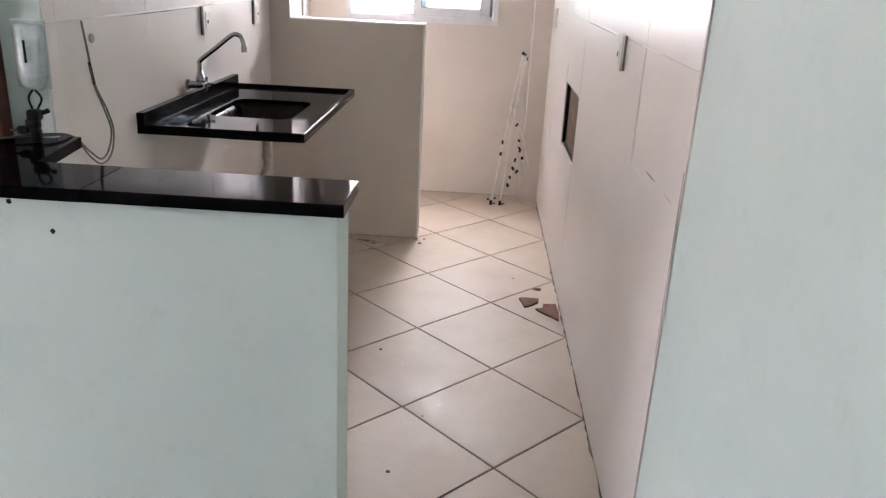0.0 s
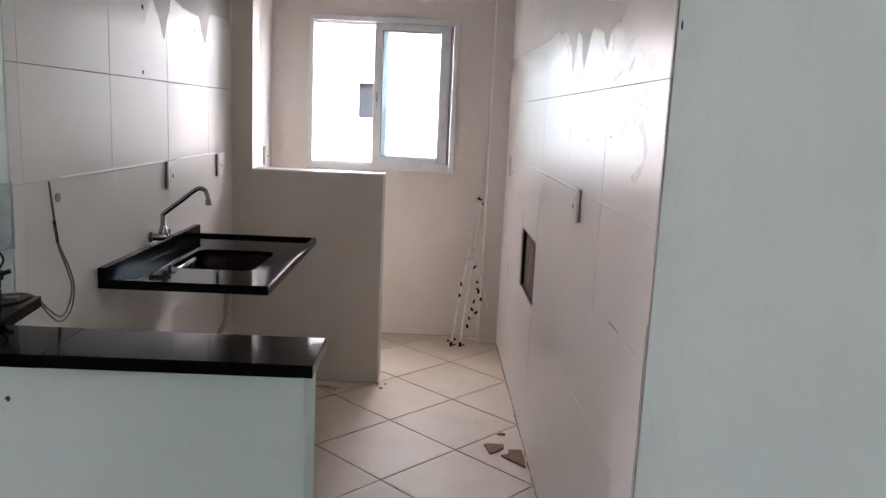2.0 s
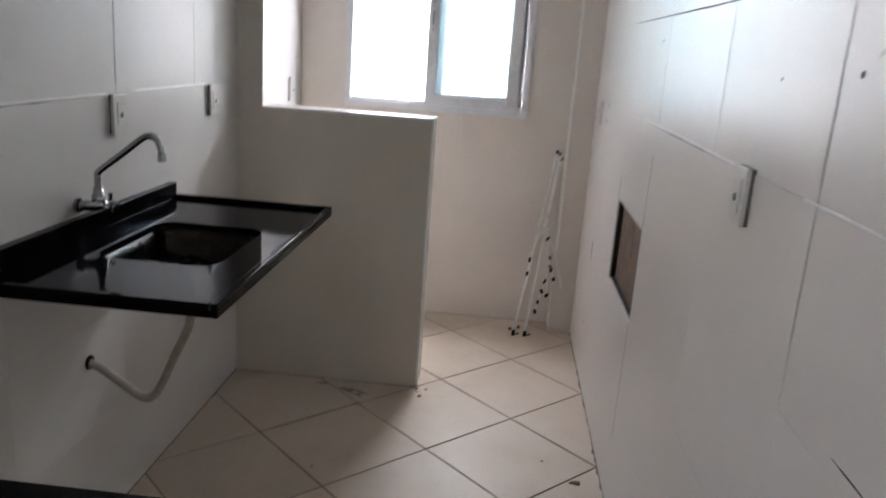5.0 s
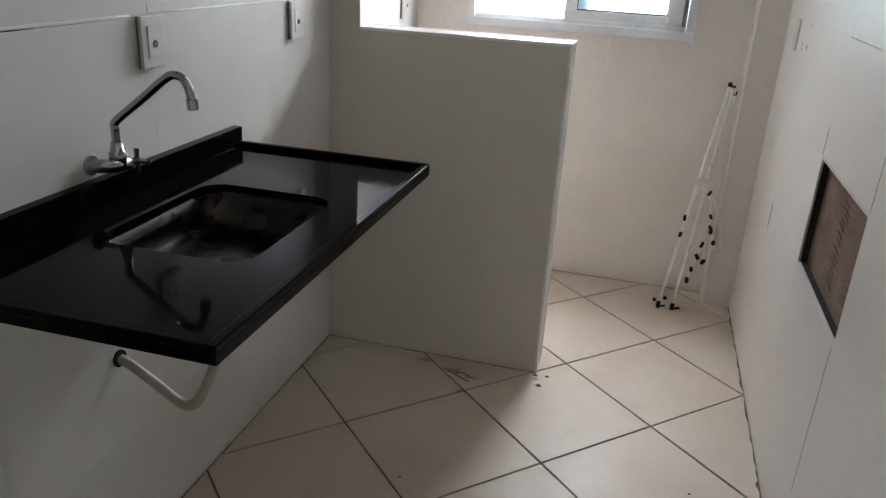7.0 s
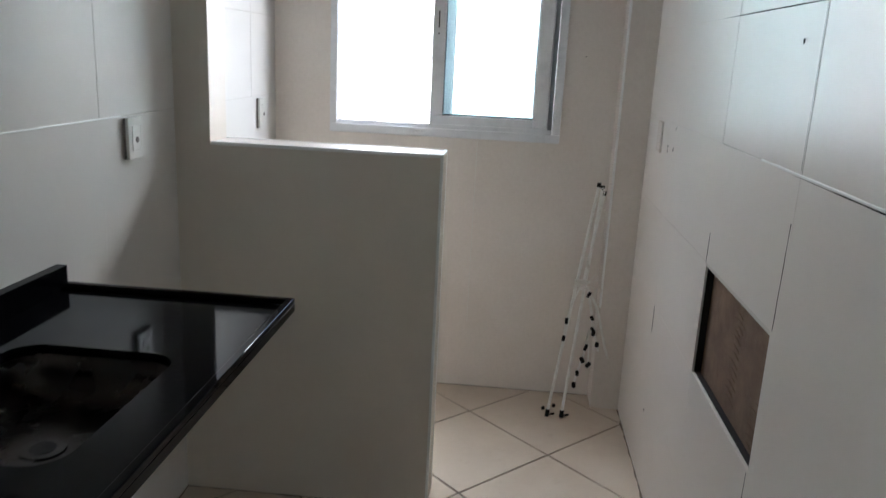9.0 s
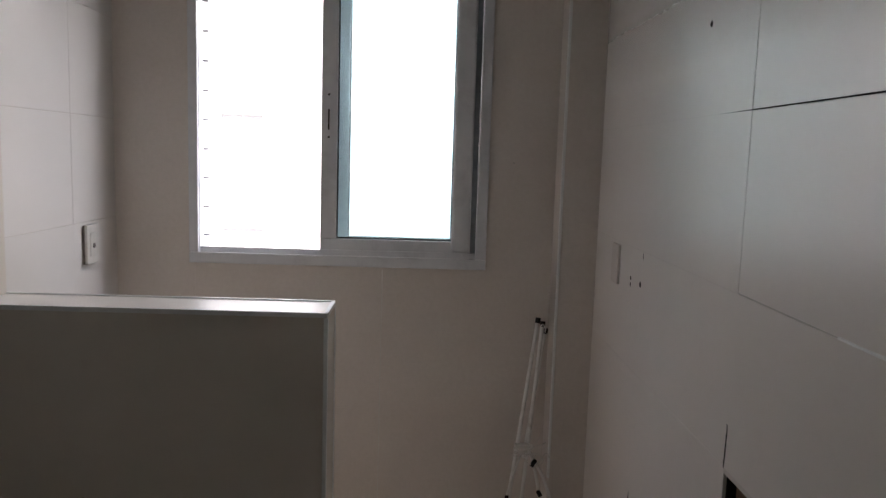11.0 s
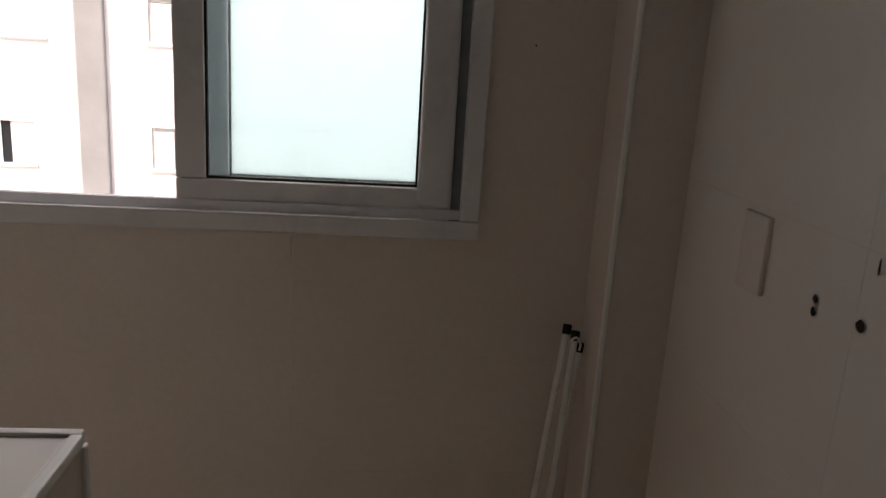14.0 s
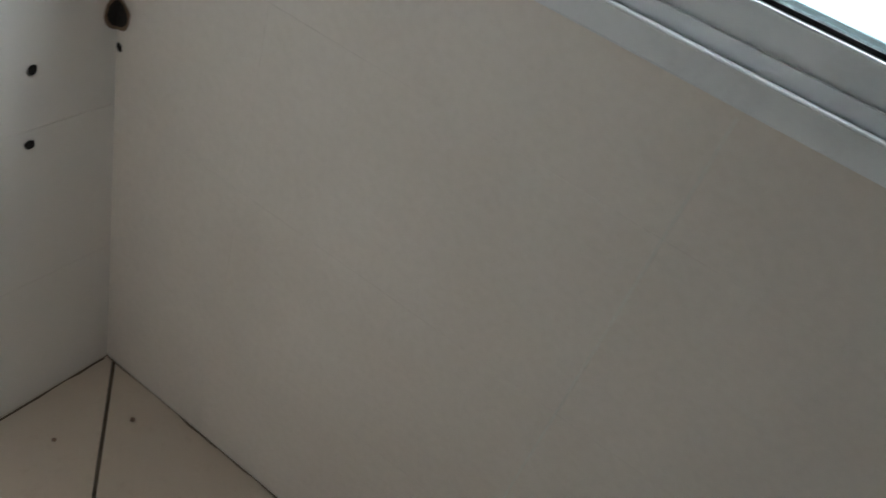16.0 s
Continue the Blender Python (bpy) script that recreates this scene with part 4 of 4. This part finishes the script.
# ---- dried smears on the right wall ----
def smear(pts, widths):
    pts = smooth_path([(0, y + 0.055, z - 0.008) for y, z in pts], 6)
    bm = bmesh.new()
    left, right = [], []
    n = len(pts)
    for i, p in enumerate(pts):
        d = (pts[min(i + 1, n - 1)] - pts[max(i - 1, 0)]).normalized()
        s = Vector((0, -d.z, d.y))
        t = i / (n - 1) * (len(widths) - 1)
        k = min(int(t), len(widths) - 2)
        w = widths[k] + (widths[k + 1] - widths[k]) * (t - k)
        w *= random.uniform(0.8, 1.2)
        x = -0.0016 - random.uniform(0, 0.0002)
        left.append(bm.verts.new((x, p.y + s.y * w, p.z + s.z * w)))
        right.append(bm.verts.new((x, p.y - s.y * w, p.z - s.z * w)))
    for i in range(n - 1):
        bm.faces.new((left[i], left[i + 1], right[i + 1], right[i]))
    return part("glue_smear", bm, M_smear, wall_right, "dull dried glue smear")


smear([(2.90, 1.72), (2.82, 1.765), (2.72, 1.735), (2.66, 1.65), (2.64, 1.60)], [0.004, 0.012, 0.018, 0.014, 0.004])
smear([(2.33, 1.745), (2.42, 1.70), (2.46, 1.64), (2.45, 1.585)], [0.012, 0.022, 0.020, 0.012])
smear([(2.55, 1.72), (2.52, 1.66), (2.50, 1.59)], [0.008, 0.016, 0.010])
smear([(2.40, 1.615), (2.34, 1.62), (2.30, 1.655)], [0.008, 0.014, 0.006])
smear([(2.40, 1.66), (2.38, 1.60), (2.36, 1.57)], [0.006, 0.010, 0.005])
smear([(2.18, 1.70), (2.10, 1.66), (2.05, 1.60)], [0.003, 0.008, 0.004])
smear([(1.99, 1.585), (1.90, 1.615), (1.82, 1.65), (1.77, 1.675)], [0.008, 0.024, 0.020, 0.006])
smear([(1.97, 1.58), (1.88, 1.590), (1.80, 1.605), (1.75, 1.63)], [0.006, 0.014, 0.014, 0.005])
smear([(1.80, 1.600), (1.72, 1.615), (1.64, 1.617), (1.575, 1.605)], [0.012, 0.026, 0.027, 0.012])
smear([(1.86, 1.545), (1.85, 1.52)], [0.006, 0.003])
smear([(1.90, 1.46), (1.82, 1.505), (1.76, 1.54), (1.73, 1.56)], [0.004, 0.010, 0.014, 0.006])
smear([(1.72, 1.56), (1.73, 1.53), (1.76, 1.50)], [0.006, 0.012, 0.004])
smear([(1.61, 1.556), (1.66, 1.535), (1.72, 1.51)], [0.008, 0.010, 0.003])
smear([(1.64, 1.515), (1.60, 1.505), (1.575, 1.49)], [0.003, 0.007, 0.003])
smear([(1.84, 1.435), (1.79, 1.475), (1.72, 1.488), (1.64, 1.47), (1.59, 1.425), (1.585, 1.40)], [0.004, 0.010, 0.014, 0.015, 0.011, 0.005])
smear([(1.60, 1.42), (1.605, 1.385), (1.66, 1.355), (1.70, 1.35)], [0.004, 0.009, 0.014, 0.005])


def glue_film(wall_ob, x, edge, top):
    """A dull film down to a ragged edge with drips: edge holds knots of y, z and the height over which it thins out."""
    bm = bmesh.new()
    cover = bm.verts.layers.float.new("cover")
    a = []
    for (y0, z0, s0), (y1, z1, s1) in zip(edge, edge[1:]):
        n = max(2, int((y1 - y0) / 0.012))
        for k in range(n):
            t = k / n
            s = t * t * (3 - 2 * t)
            y, z, soft = y0 + (y1 - y0) * t, z0 + (z1 - z0) * s, s0 + (s1 - s0) * t
            z += random.uniform(-0.004, 0.004)
            col = [bm.verts.new((x, y, z)), bm.verts.new((x, y, z + soft)), bm.verts.new((x, y, top))]
            col[1][cover] = col[2][cover] = 1.0
            a.append(col)
    for p, q in zip(a, a[1:]):
        for k in (0, 1):
            bm.faces.new((p[k], q[k], q[k + 1], p[k + 1]))
    part("glue_film", bm, M_film, wall_ob, "dull glue film with drips")


glue_film(wall_right, -0.0013, [(1.53, 1.64, 0.16), (1.90, 1.65, 0.14), (1.97, 1.700, 0.03), (2.08, 1.70, 0.015), (2.12, 1.66, 0.012), (2.20, 1.715, 0.012), (2.33, 1.735, 0.012), (2.455, 1.63, 0.015),
                                (2.53, 1.74, 0.012), (2.59, 1.755, 0.012), (2.645, 1.62, 0.015), (2.72, 1.72, 0.012), (2.81, 1.76, 0.02), (3.00, 1.70, 0.12), (3.30, 1.66, 0.16), (4.95, 1.66, 0.18)], 2.60)
glue_film(wall_left, XL + 0.0013, [(1.91, 1.70, 0.18), (2.80, 1.72, 0.15), (2.90, 1.83, 0.02), (2.95, 1.79, 0.015), (3.02, 1.70, 0.012), (3.07, 1.80, 0.012), (3.11, 1.865, 0.012), (3.30, 1.845, 0.012),
                                   (3.46, 1.84, 0.012), (3.51, 1.766, 0.012), (3.55, 1.73, 0.012), (3.63, 1.865, 0.015), (3.99, 1.84, 0.06)], 2.60)

# ---- sink ----
CX0, CX1, CY0, CY1 = XL + 0.001, -0.978, 2.372, 3.379
sink = empty("sink_counter", "wall-hung black granite sink counter with raised rim", "sink")
BX0, BX1, BY0, BY1 = -1.396, -1.092, 2.655, 3.052
bm = bmesh.new()
hole_ring = round_rect(BX0, BY0, BX1, BY1, 0.055, 6)


def ring_face(bm, z, flip):
    """The slab's face round the cut-out, as a fan from corner to corner."""
    o = [bm.verts.new((x, y, z)) for x, y in ((CX1, CY1), (CX0, CY1), (CX0, CY0), (CX1, CY0))]
    h = [bm.verts.new((x, y, z)) for x, y in hole_ring]
    n = len(h) // 4
    for q in range(4):
        seg = h[q * n:(q + 1) * n]
        for a, b in zip(seg, seg[1:]):
            bm.faces.new((o[q], b, a) if not flip else (o[q], a, b))
        nxt = h[((q + 1) * n) % len(h)]
        bm.faces.new((o[q], o[(q + 1) % 4], nxt, seg[-1]))
    return o, h


o1, h1 = ring_face(bm, 0.889, False)
o0, h0 = ring_face(bm, 0.872, True)
for a, b in ((o0, o1), (h0, h1)):
    for k in range(len(a)):
        bm.faces.new((a[k], a[(k + 1) % len(a)], b[(k + 1) % len(b)], b[k]))
part("slab", bm, M_granite, sink)
part("rim", box_bm((CX0 + 0.026, CY1 - 0.016, 0.8895), (CX1, CY1, 0.902), 0.002), M_granite, sink)
part("rim", box_bm((CX1 - 0.016, CY0, 0.8895), (CX1, CY1 - 0.0165, 0.902), 0.002), M_granite, sink)
part("rim", box_bm((CX0 + 0.026, CY0, 0.8895), (CX1 - 0.0165, CY0 + 0.016, 0.902), 0.002), M_granite, sink)
part("splashback", box_bm((CX0, CY0, 0.8895), (CX0 + 0.025, CY1, 0.940), 0.002), M_granite, sink)
# steel bowl under the cut-out
bm = bmesh.new()
levels = [(0.8715, 0.012), (0.868, 0.002), (0.84, -0.004), (0.815, -0.012), (0.800, -0.03), (0.797, -0.07)]
rings = []
for z, grow in levels:
    rings.append([bm.verts.new((x, y, z)) for x, y in round_rect(BX0 - grow, BY0 - grow, BX1 + grow, BY1 + grow, max(0.02, 0.055 + grow), 6)])
for a, b in zip(rings, rings[1:]):
    for k in range(len(a)):
        bm.faces.new((a[k], a[(k + 1) % len(a)], b[(k + 1) % len(b)], b[k]))
bm.faces.new(rings[-1])
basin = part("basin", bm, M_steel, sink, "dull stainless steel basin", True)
sol = basin.modifiers.new("thickness", "SOLIDIFY")
sol.thickness, sol.offset = 0.0012, -1
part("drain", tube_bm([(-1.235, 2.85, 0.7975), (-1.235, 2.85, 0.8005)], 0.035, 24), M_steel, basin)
part("drain_grid", tube_bm([(-1.235, 2.85, 0.8006), (-1.235, 2.85, 0.8016)], 0.020, 20), M_hole, basin)
part("drain_tail", tube_bm([(-1.235, 2.85, 0.795), (-1.235, 2.85, 0.70)], 0.015, 18), M_hose, basin)

hose = empty("drain_hose", "yellowed flexible drain hose to a wall outlet", "hose")
pts = smooth_path([(-1.235, 2.85, 0.71), (-1.240, 2.852, 0.655), (-1.285, 2.86, 0.56), (-1.325, 2.862, 0.47), (-1.352, 2.862, 0.43), (-1.385, 2.86, 0.428), (-1.44, 2.855, 0.468), (-1.49, 2.85, 0.505), (XL + 0.002, 2.845, 0.522)], 12)
part("tube", tube_bm(pts, 0.012, 12, [0.0125 if k % 2 else 0.0108 for k in range(len(pts))]), M_hose, hose, smooth=True)
part("collar", tube_bm([(-1.235, 2.85, 0.715), (-1.235, 2.85, 0.695)], 0.017, 16), M_hose, hose)
part("wall_ring", tube_bm([(XL + 0.001, 2.845, 0.522), (XL + 0.006, 2.845, 0.522)], 0.020, 18), M_hole, hose, "dark wall outlet")

faucet = empty("faucet", "chrome wall-mounted kitchen tap with swivel spout", "tap")
fx, fy = -1.482, 2.860
part("escutcheon", tube_bm([(XL + 0.0005, fy - 0.035, 0.968), (XL + 0.008, fy - 0.035, 0.968)], 0.020, 24), M_chrome, faucet, smooth=False)
part("body", tube_bm(smooth_path([(XL + 0.006, fy - 0.035, 0.968), (fx, fy - 0.022, 0.968), (fx, fy + 0.03, 0.963)], 5), 0.014, 16), M_chrome, faucet, smooth=True)
part("collar", tube_bm([(fx, fy, 0.963), (fx, fy, 0.992), (fx, fy, 0.995), (fx, fy, 1.012)], 0.015, 18, [0.017, 0.017, 0.013, 0.0115]), M_chrome, faucet, smooth=True)
part("spout", tube_bm(smooth_path([(fx, fy, 1.005), (fx, fy, 1.040), (fx + 0.006, fy, 1.056), (-1.41, fy, 1.108), (-1.365, fy + 0.002, 1.145), (-1.344, fy + 0.003, 1.156), (-1.325, fy + 0.006, 1.150), (-1.316, fy + 0.010, 1.128), (-1.314, fy + 0.013, 1.105)], 7), 0.0085, 16), M_chrome, faucet, smooth=True)
part("aerator", tube_bm([(-1.314, fy + 0.013, 1.112), (-1.3135, fy + 0.014, 1.092)], 0.0112, 16), M_chrome, faucet)
hd = part("handle", tube_bm([(fx, fy + 0.028, 0.963), (fx + 0.004, fy + 0.058, 0.962)], 0.009, 14), M_chrome, faucet)
for dz, dx in ((1, 0), (-1, 0), (0, 1), (0, -1)):
    part("spoke", tube_bm([(fx + 0.004, fy + 0.052, 0.962), (fx + 0.004 + dx * 0.026, fy + 0.054, 0.962 + dz * 0.026)], 0.0048, 10, [0.0042, 0.0062]), M_chrome, hd)

# ---- folded clothes airer ----
airer = empty("clothes_airer", "folded white tubular clothes airer with black clips", "clothes airer")
top = Vector((-0.152, 4.950, 0.950))
feet = [Vector((-0.305, 4.757, 0.012)), Vector((-0.246, 4.757, 0.012))]
tops = [top + Vector((-0.008, 0.006, 0.0)), top + Vector((0.007, 0.0, -0.010))]
joint = Vector((-0.206, 4.860, 0.560))
for f, tp in zip(feet, tops):
    leg = part("leg", tube_bm([f, tp], 0.0064, 12), M_tube, airer, smooth=False)
    part("foot_cap", tube_bm([f + Vector((0, 0, -0.011)), f + (tp - f).normalized() * 0.02], 0.0088, 12), M_black, leg, "black rubber foot")
    part("top_cap", tube_bm([tp - (tp - f).normalized() * 0.012, tp + (tp - f).normalized() * 0.006], 0.0082, 12), M_black, leg, "black plastic cap")
rl = part("rear_leg", tube_bm([(-0.136, 4.946, 0.916), (-0.200, 4.868, 0.52)], 0.0056, 12), M_tube, airer)
part("top_cap", tube_bm([(-0.1375, 4.9442, 0.907), (-0.1348, 4.9475, 0.924)], 0.0078, 12), M_black, rl, "black plastic cap")
part("hook", tube_bm(smooth_path([(-0.139, 4.944, 0.90), (-0.138, 4.935, 0.925), (-0.146, 4.936, 0.938), (-0.153, 4.945, 0.93)], 5), 0.0022, 8), M_tube, airer)
part("hinge", box_bm(joint - Vector((0.024, 0.010, 0.007)), joint + Vector((0.022, 0.014, 0.007)), 0.004, 3), M_plastic, airer)
part("tie", tube_bm(smooth_path([joint + Vector((-0.03, -0.02, 0.0)), joint + Vector((0, -0.03, -0.008)), joint + Vector((0.034, -0.01, 0.004)), joint + Vector((0.01, 0.02, 0.0))], 5), 0.0035, 8), M_plastic, airer)
arms = [([(-0.190, 4.862, 0.555), (-0.173, 4.850, 0.518), (-0.153, 4.846, 0.434), (-0.141, 4.842, 0.358)], 0.0052, (0.515, 0.415, 0.362)),
        ([(-0.180, 4.862, 0.540), (-0.162, 4.850, 0.510), (-0.138, 4.846, 0.465), (-0.121, 4.842, 0.419), (-0.093, 4.836, 0.315), (-0.071, 4.832, 0.246)], 0.0050, ()),
        ([(-0.150, 4.848, 0.372), (-0.157, 4.842, 0.345), (-0.170, 4.836, 0.256), (-0.192, 4.830, 0.168), (-0.203, 4.826, 0.108)], 0.0050, (0.285, 0.230, 0.173, 0.121)),
        ([(-0.145, 4.848, 0.362), (-0.129, 4.842, 0.330), (-0.112, 4.838, 0.273)], 0.0048, (0.350, 0.304)),
        ([(-0.152, 4.846, 0.300), (-0.150, 4.840, 0.250), (-0.148, 4.838, 0.205)], 0.0034, (0.214,)),
        ([(-0.208, 4.856, 0.540), (-0.250, 4.830, 0.420), (-0.262, 4.815, 0.310)], 0.0036, (0.405, 0.330))]
for a, thick, at in arms:
    arm = part("arm", tube_bm(smooth_path(a, 5), thick, 10), M_tube, airer, smooth=True)
    sp = smooth_path(a, 12)
    for z in at:
        p = min(sp, key=lambda q: abs(q.z - z)) + Vector((0, -0.008, 0))
        h = random.uniform(0.009, 0.014)
        bm = box_bm((-0.0062, -0.007, -h), (0.0062, 0.007, h), 0.003)
        bmesh.ops.transform(bm, matrix=Matrix.Translation(p) @ Euler((random.uniform(-0.4, 0.4), random.uniform(-0.6, 0.6), random.uniform(-0.6, 0.6))).to_matrix().to_4x4(), verts=bm.verts)
        part("clip", bm, M_black, arm)
for f, d in ((feet[0], (-0.018, -0.004, 0.026)), (feet[0], (0.026, 0.02, 0.030))):
    p = f + Vector(d)
    part("clip", box_bm(p - Vector((0.007, 0.007, 0.006)), p + Vector((0.007, 0.007, 0.006)), 0.003), M_black, airer)
for f in feet:
    part("foot_bolt", tube_bm([f + Vector((0.012, 0.004, -0.004)), f + Vector((0.030, 0.012, -0.002))], 0.0045, 8), M_black, airer)
part("cord", tube_bm(smooth_path([(-0.20, 4.85, 0.53), (-0.165, 4.84, 0.545), (-0.14, 4.845, 0.52), (-0.158, 4.84, 0.50)], 5), 0.002, 6), M_plastic, airer)
part("cord", tube_bm(smooth_path([(-0.20, 4.85, 0.52), (-0.17, 4.835, 0.50), (-0.135, 4.84, 0.545), (-0.12, 4.84, 0.53)], 5), 0.002, 6), M_plastic, airer)

for a, b, c in (((-0.235, 4.845, 0.545), (-0.19, 4.832, 0.562), (-0.135, 4.838, 0.582)), ((-0.225, 4.843, 0.54), (-0.18, 4.830, 0.57), (-0.15, 4.836, 0.606)),
                ((-0.25, 4.848, 0.54), (-0.20, 4.832, 0.545), (-0.165, 4.838, 0.538)), ((-0.24, 4.845, 0.535), (-0.20, 4.83, 0.53), (-0.175, 4.84, 0.505))):
    part("cord", tube_bm(smooth_path([a, b, c], 6), 0.0017, 6), M_plastic, airer)

# ---- debris on the floor ----
def shard(poly, thick, turn, label, group="broken tile shards"):
    bm = prism_bm(poly, 0.0, thick, 0.0008)
    for v in bm.verts:
        v.co.z += random.uniform(0, 0.0015) if v.co.z > thick * 0.5 else 0
    ob = part("tile_shard", bm, M_terra)
    ob.matrix_basis = turn
    return tagged(ob, label, "shard", group)


shard([(-0.045, 0.035), (-0.02, 0.045), (0.045, 0.038), (0.04, 0.0), (0.0, -0.045), (-0.025, -0.06), (-0.035, -0.01)], 0.008, pose(-0.137, 3.209, 0.0005), "brown terracotta tile shard on the floor")
shard([(-0.055, 0.0), (-0.022, 0.012), (-0.018, 0.055), (0.04, 0.062), (0.046, -0.03), (0.04, -0.11), (0.01, -0.075), (-0.03, -0.035)], 0.009, pose(-0.058, 3.134, 0.0005), "brown terracotta tile shard beside the wall")
shard([(-0.02, 0.0), (0.0, 0.012), (0.02, 0.01), (0.016, -0.008)], 0.006, pose(-0.092, 3.367, 0.0005), "small terracotta tile chip on the floor")
twig = empty("twig", "small dry twig on the floor by the partition", "twig")
part("stem", tube_bm(smooth_path([(-1.04, 3.92, 0.006), (-0.99, 3.885, 0.010), (-0.935, 3.862, 0.005)], 5), 0.0020, 6), M_mortar, twig)
part("stem", tube_bm(smooth_path([(-0.995, 3.888, 0.009), (-0.965, 3.90, 0.012), (-0.93, 3.89, 0.005)], 5), 0.0016, 6), M_mortar, twig)
for x, y, s in ((-0.630, 1.885, 0.009), (-0.75, 2.66, 0.007), (-0.70, 3.93, 0.012), (-0.68, 4.0, 0.008), (-0.55, 2.2, 0.004), (-1.0, 3.3, 0.005), (-0.2, 3.5, 0.005), (-1.42, 4.80, 0.006), (-1.36, 4.93, 0.006), (-0.72, 3.995, 0.009)):
    bm = bmesh.new()
    bmesh.ops.create_icosphere(bm, subdivisions=1, radius=s)
    for v in bm.verts:
        v.co = Vector((v.co.x * random.uniform(0.7, 1.2), v.co.y * random.uniform(0.5, 1.0), max(-0.001, v.co.z * 0.5)))
    ob = part("crumb", bm, M_mortar)
    ob.location = (x, y, 0.001)
    tagged(ob, "small crumb of brown mortar on the floor", "debris", "mortar crumbs")

# ---- floor tiles, laid at 45 degrees ----
HD = 0.3117
OX, OY = -0.625, 2.876
for i in range(-13, 4):
    for j in range(-21, 9):
        if (i + j) % 2 == 0:
            continue
        cx, cy = OX + HD * i, OY + HD * j
        g = HD - 0.0050
        poly = [(cx + g, cy), (cx, cy + g), (cx - g, cy), (cx, cy - g)]
        for axis, lim, less in ((0, LX + 0.002, False), (0, XR - 0.001, True), (1, LY + 0.002, False), (1, YB - 0.001, True)):
            poly = clip_poly(poly, axis, lim, less) if len(poly) >= 3 else poly
        if len(poly) >= 3 and cy > Y_TILE_L:
            poly = clip_poly(poly, 0, XL + 0.001, False)
        elif len(poly) >= 3 and cx < XL:
            poly = clip_poly(poly, 1, Y_TILE_L - 0.002, True)
        if len(poly) < 3:
            continue
        area = abs(sum(poly[k][0] * poly[(k + 1) % len(poly)][1] - poly[(k + 1) % len(poly)][0] * poly[k][1] for k in range(len(poly)))) / 2
        if area < 0.0004:
            continue
        dz = random.uniform(-0.0006, 0.0006)
        part("floor_tile", prism_bm(poly, -0.0038, dz, 0.001), M_floor, floor)
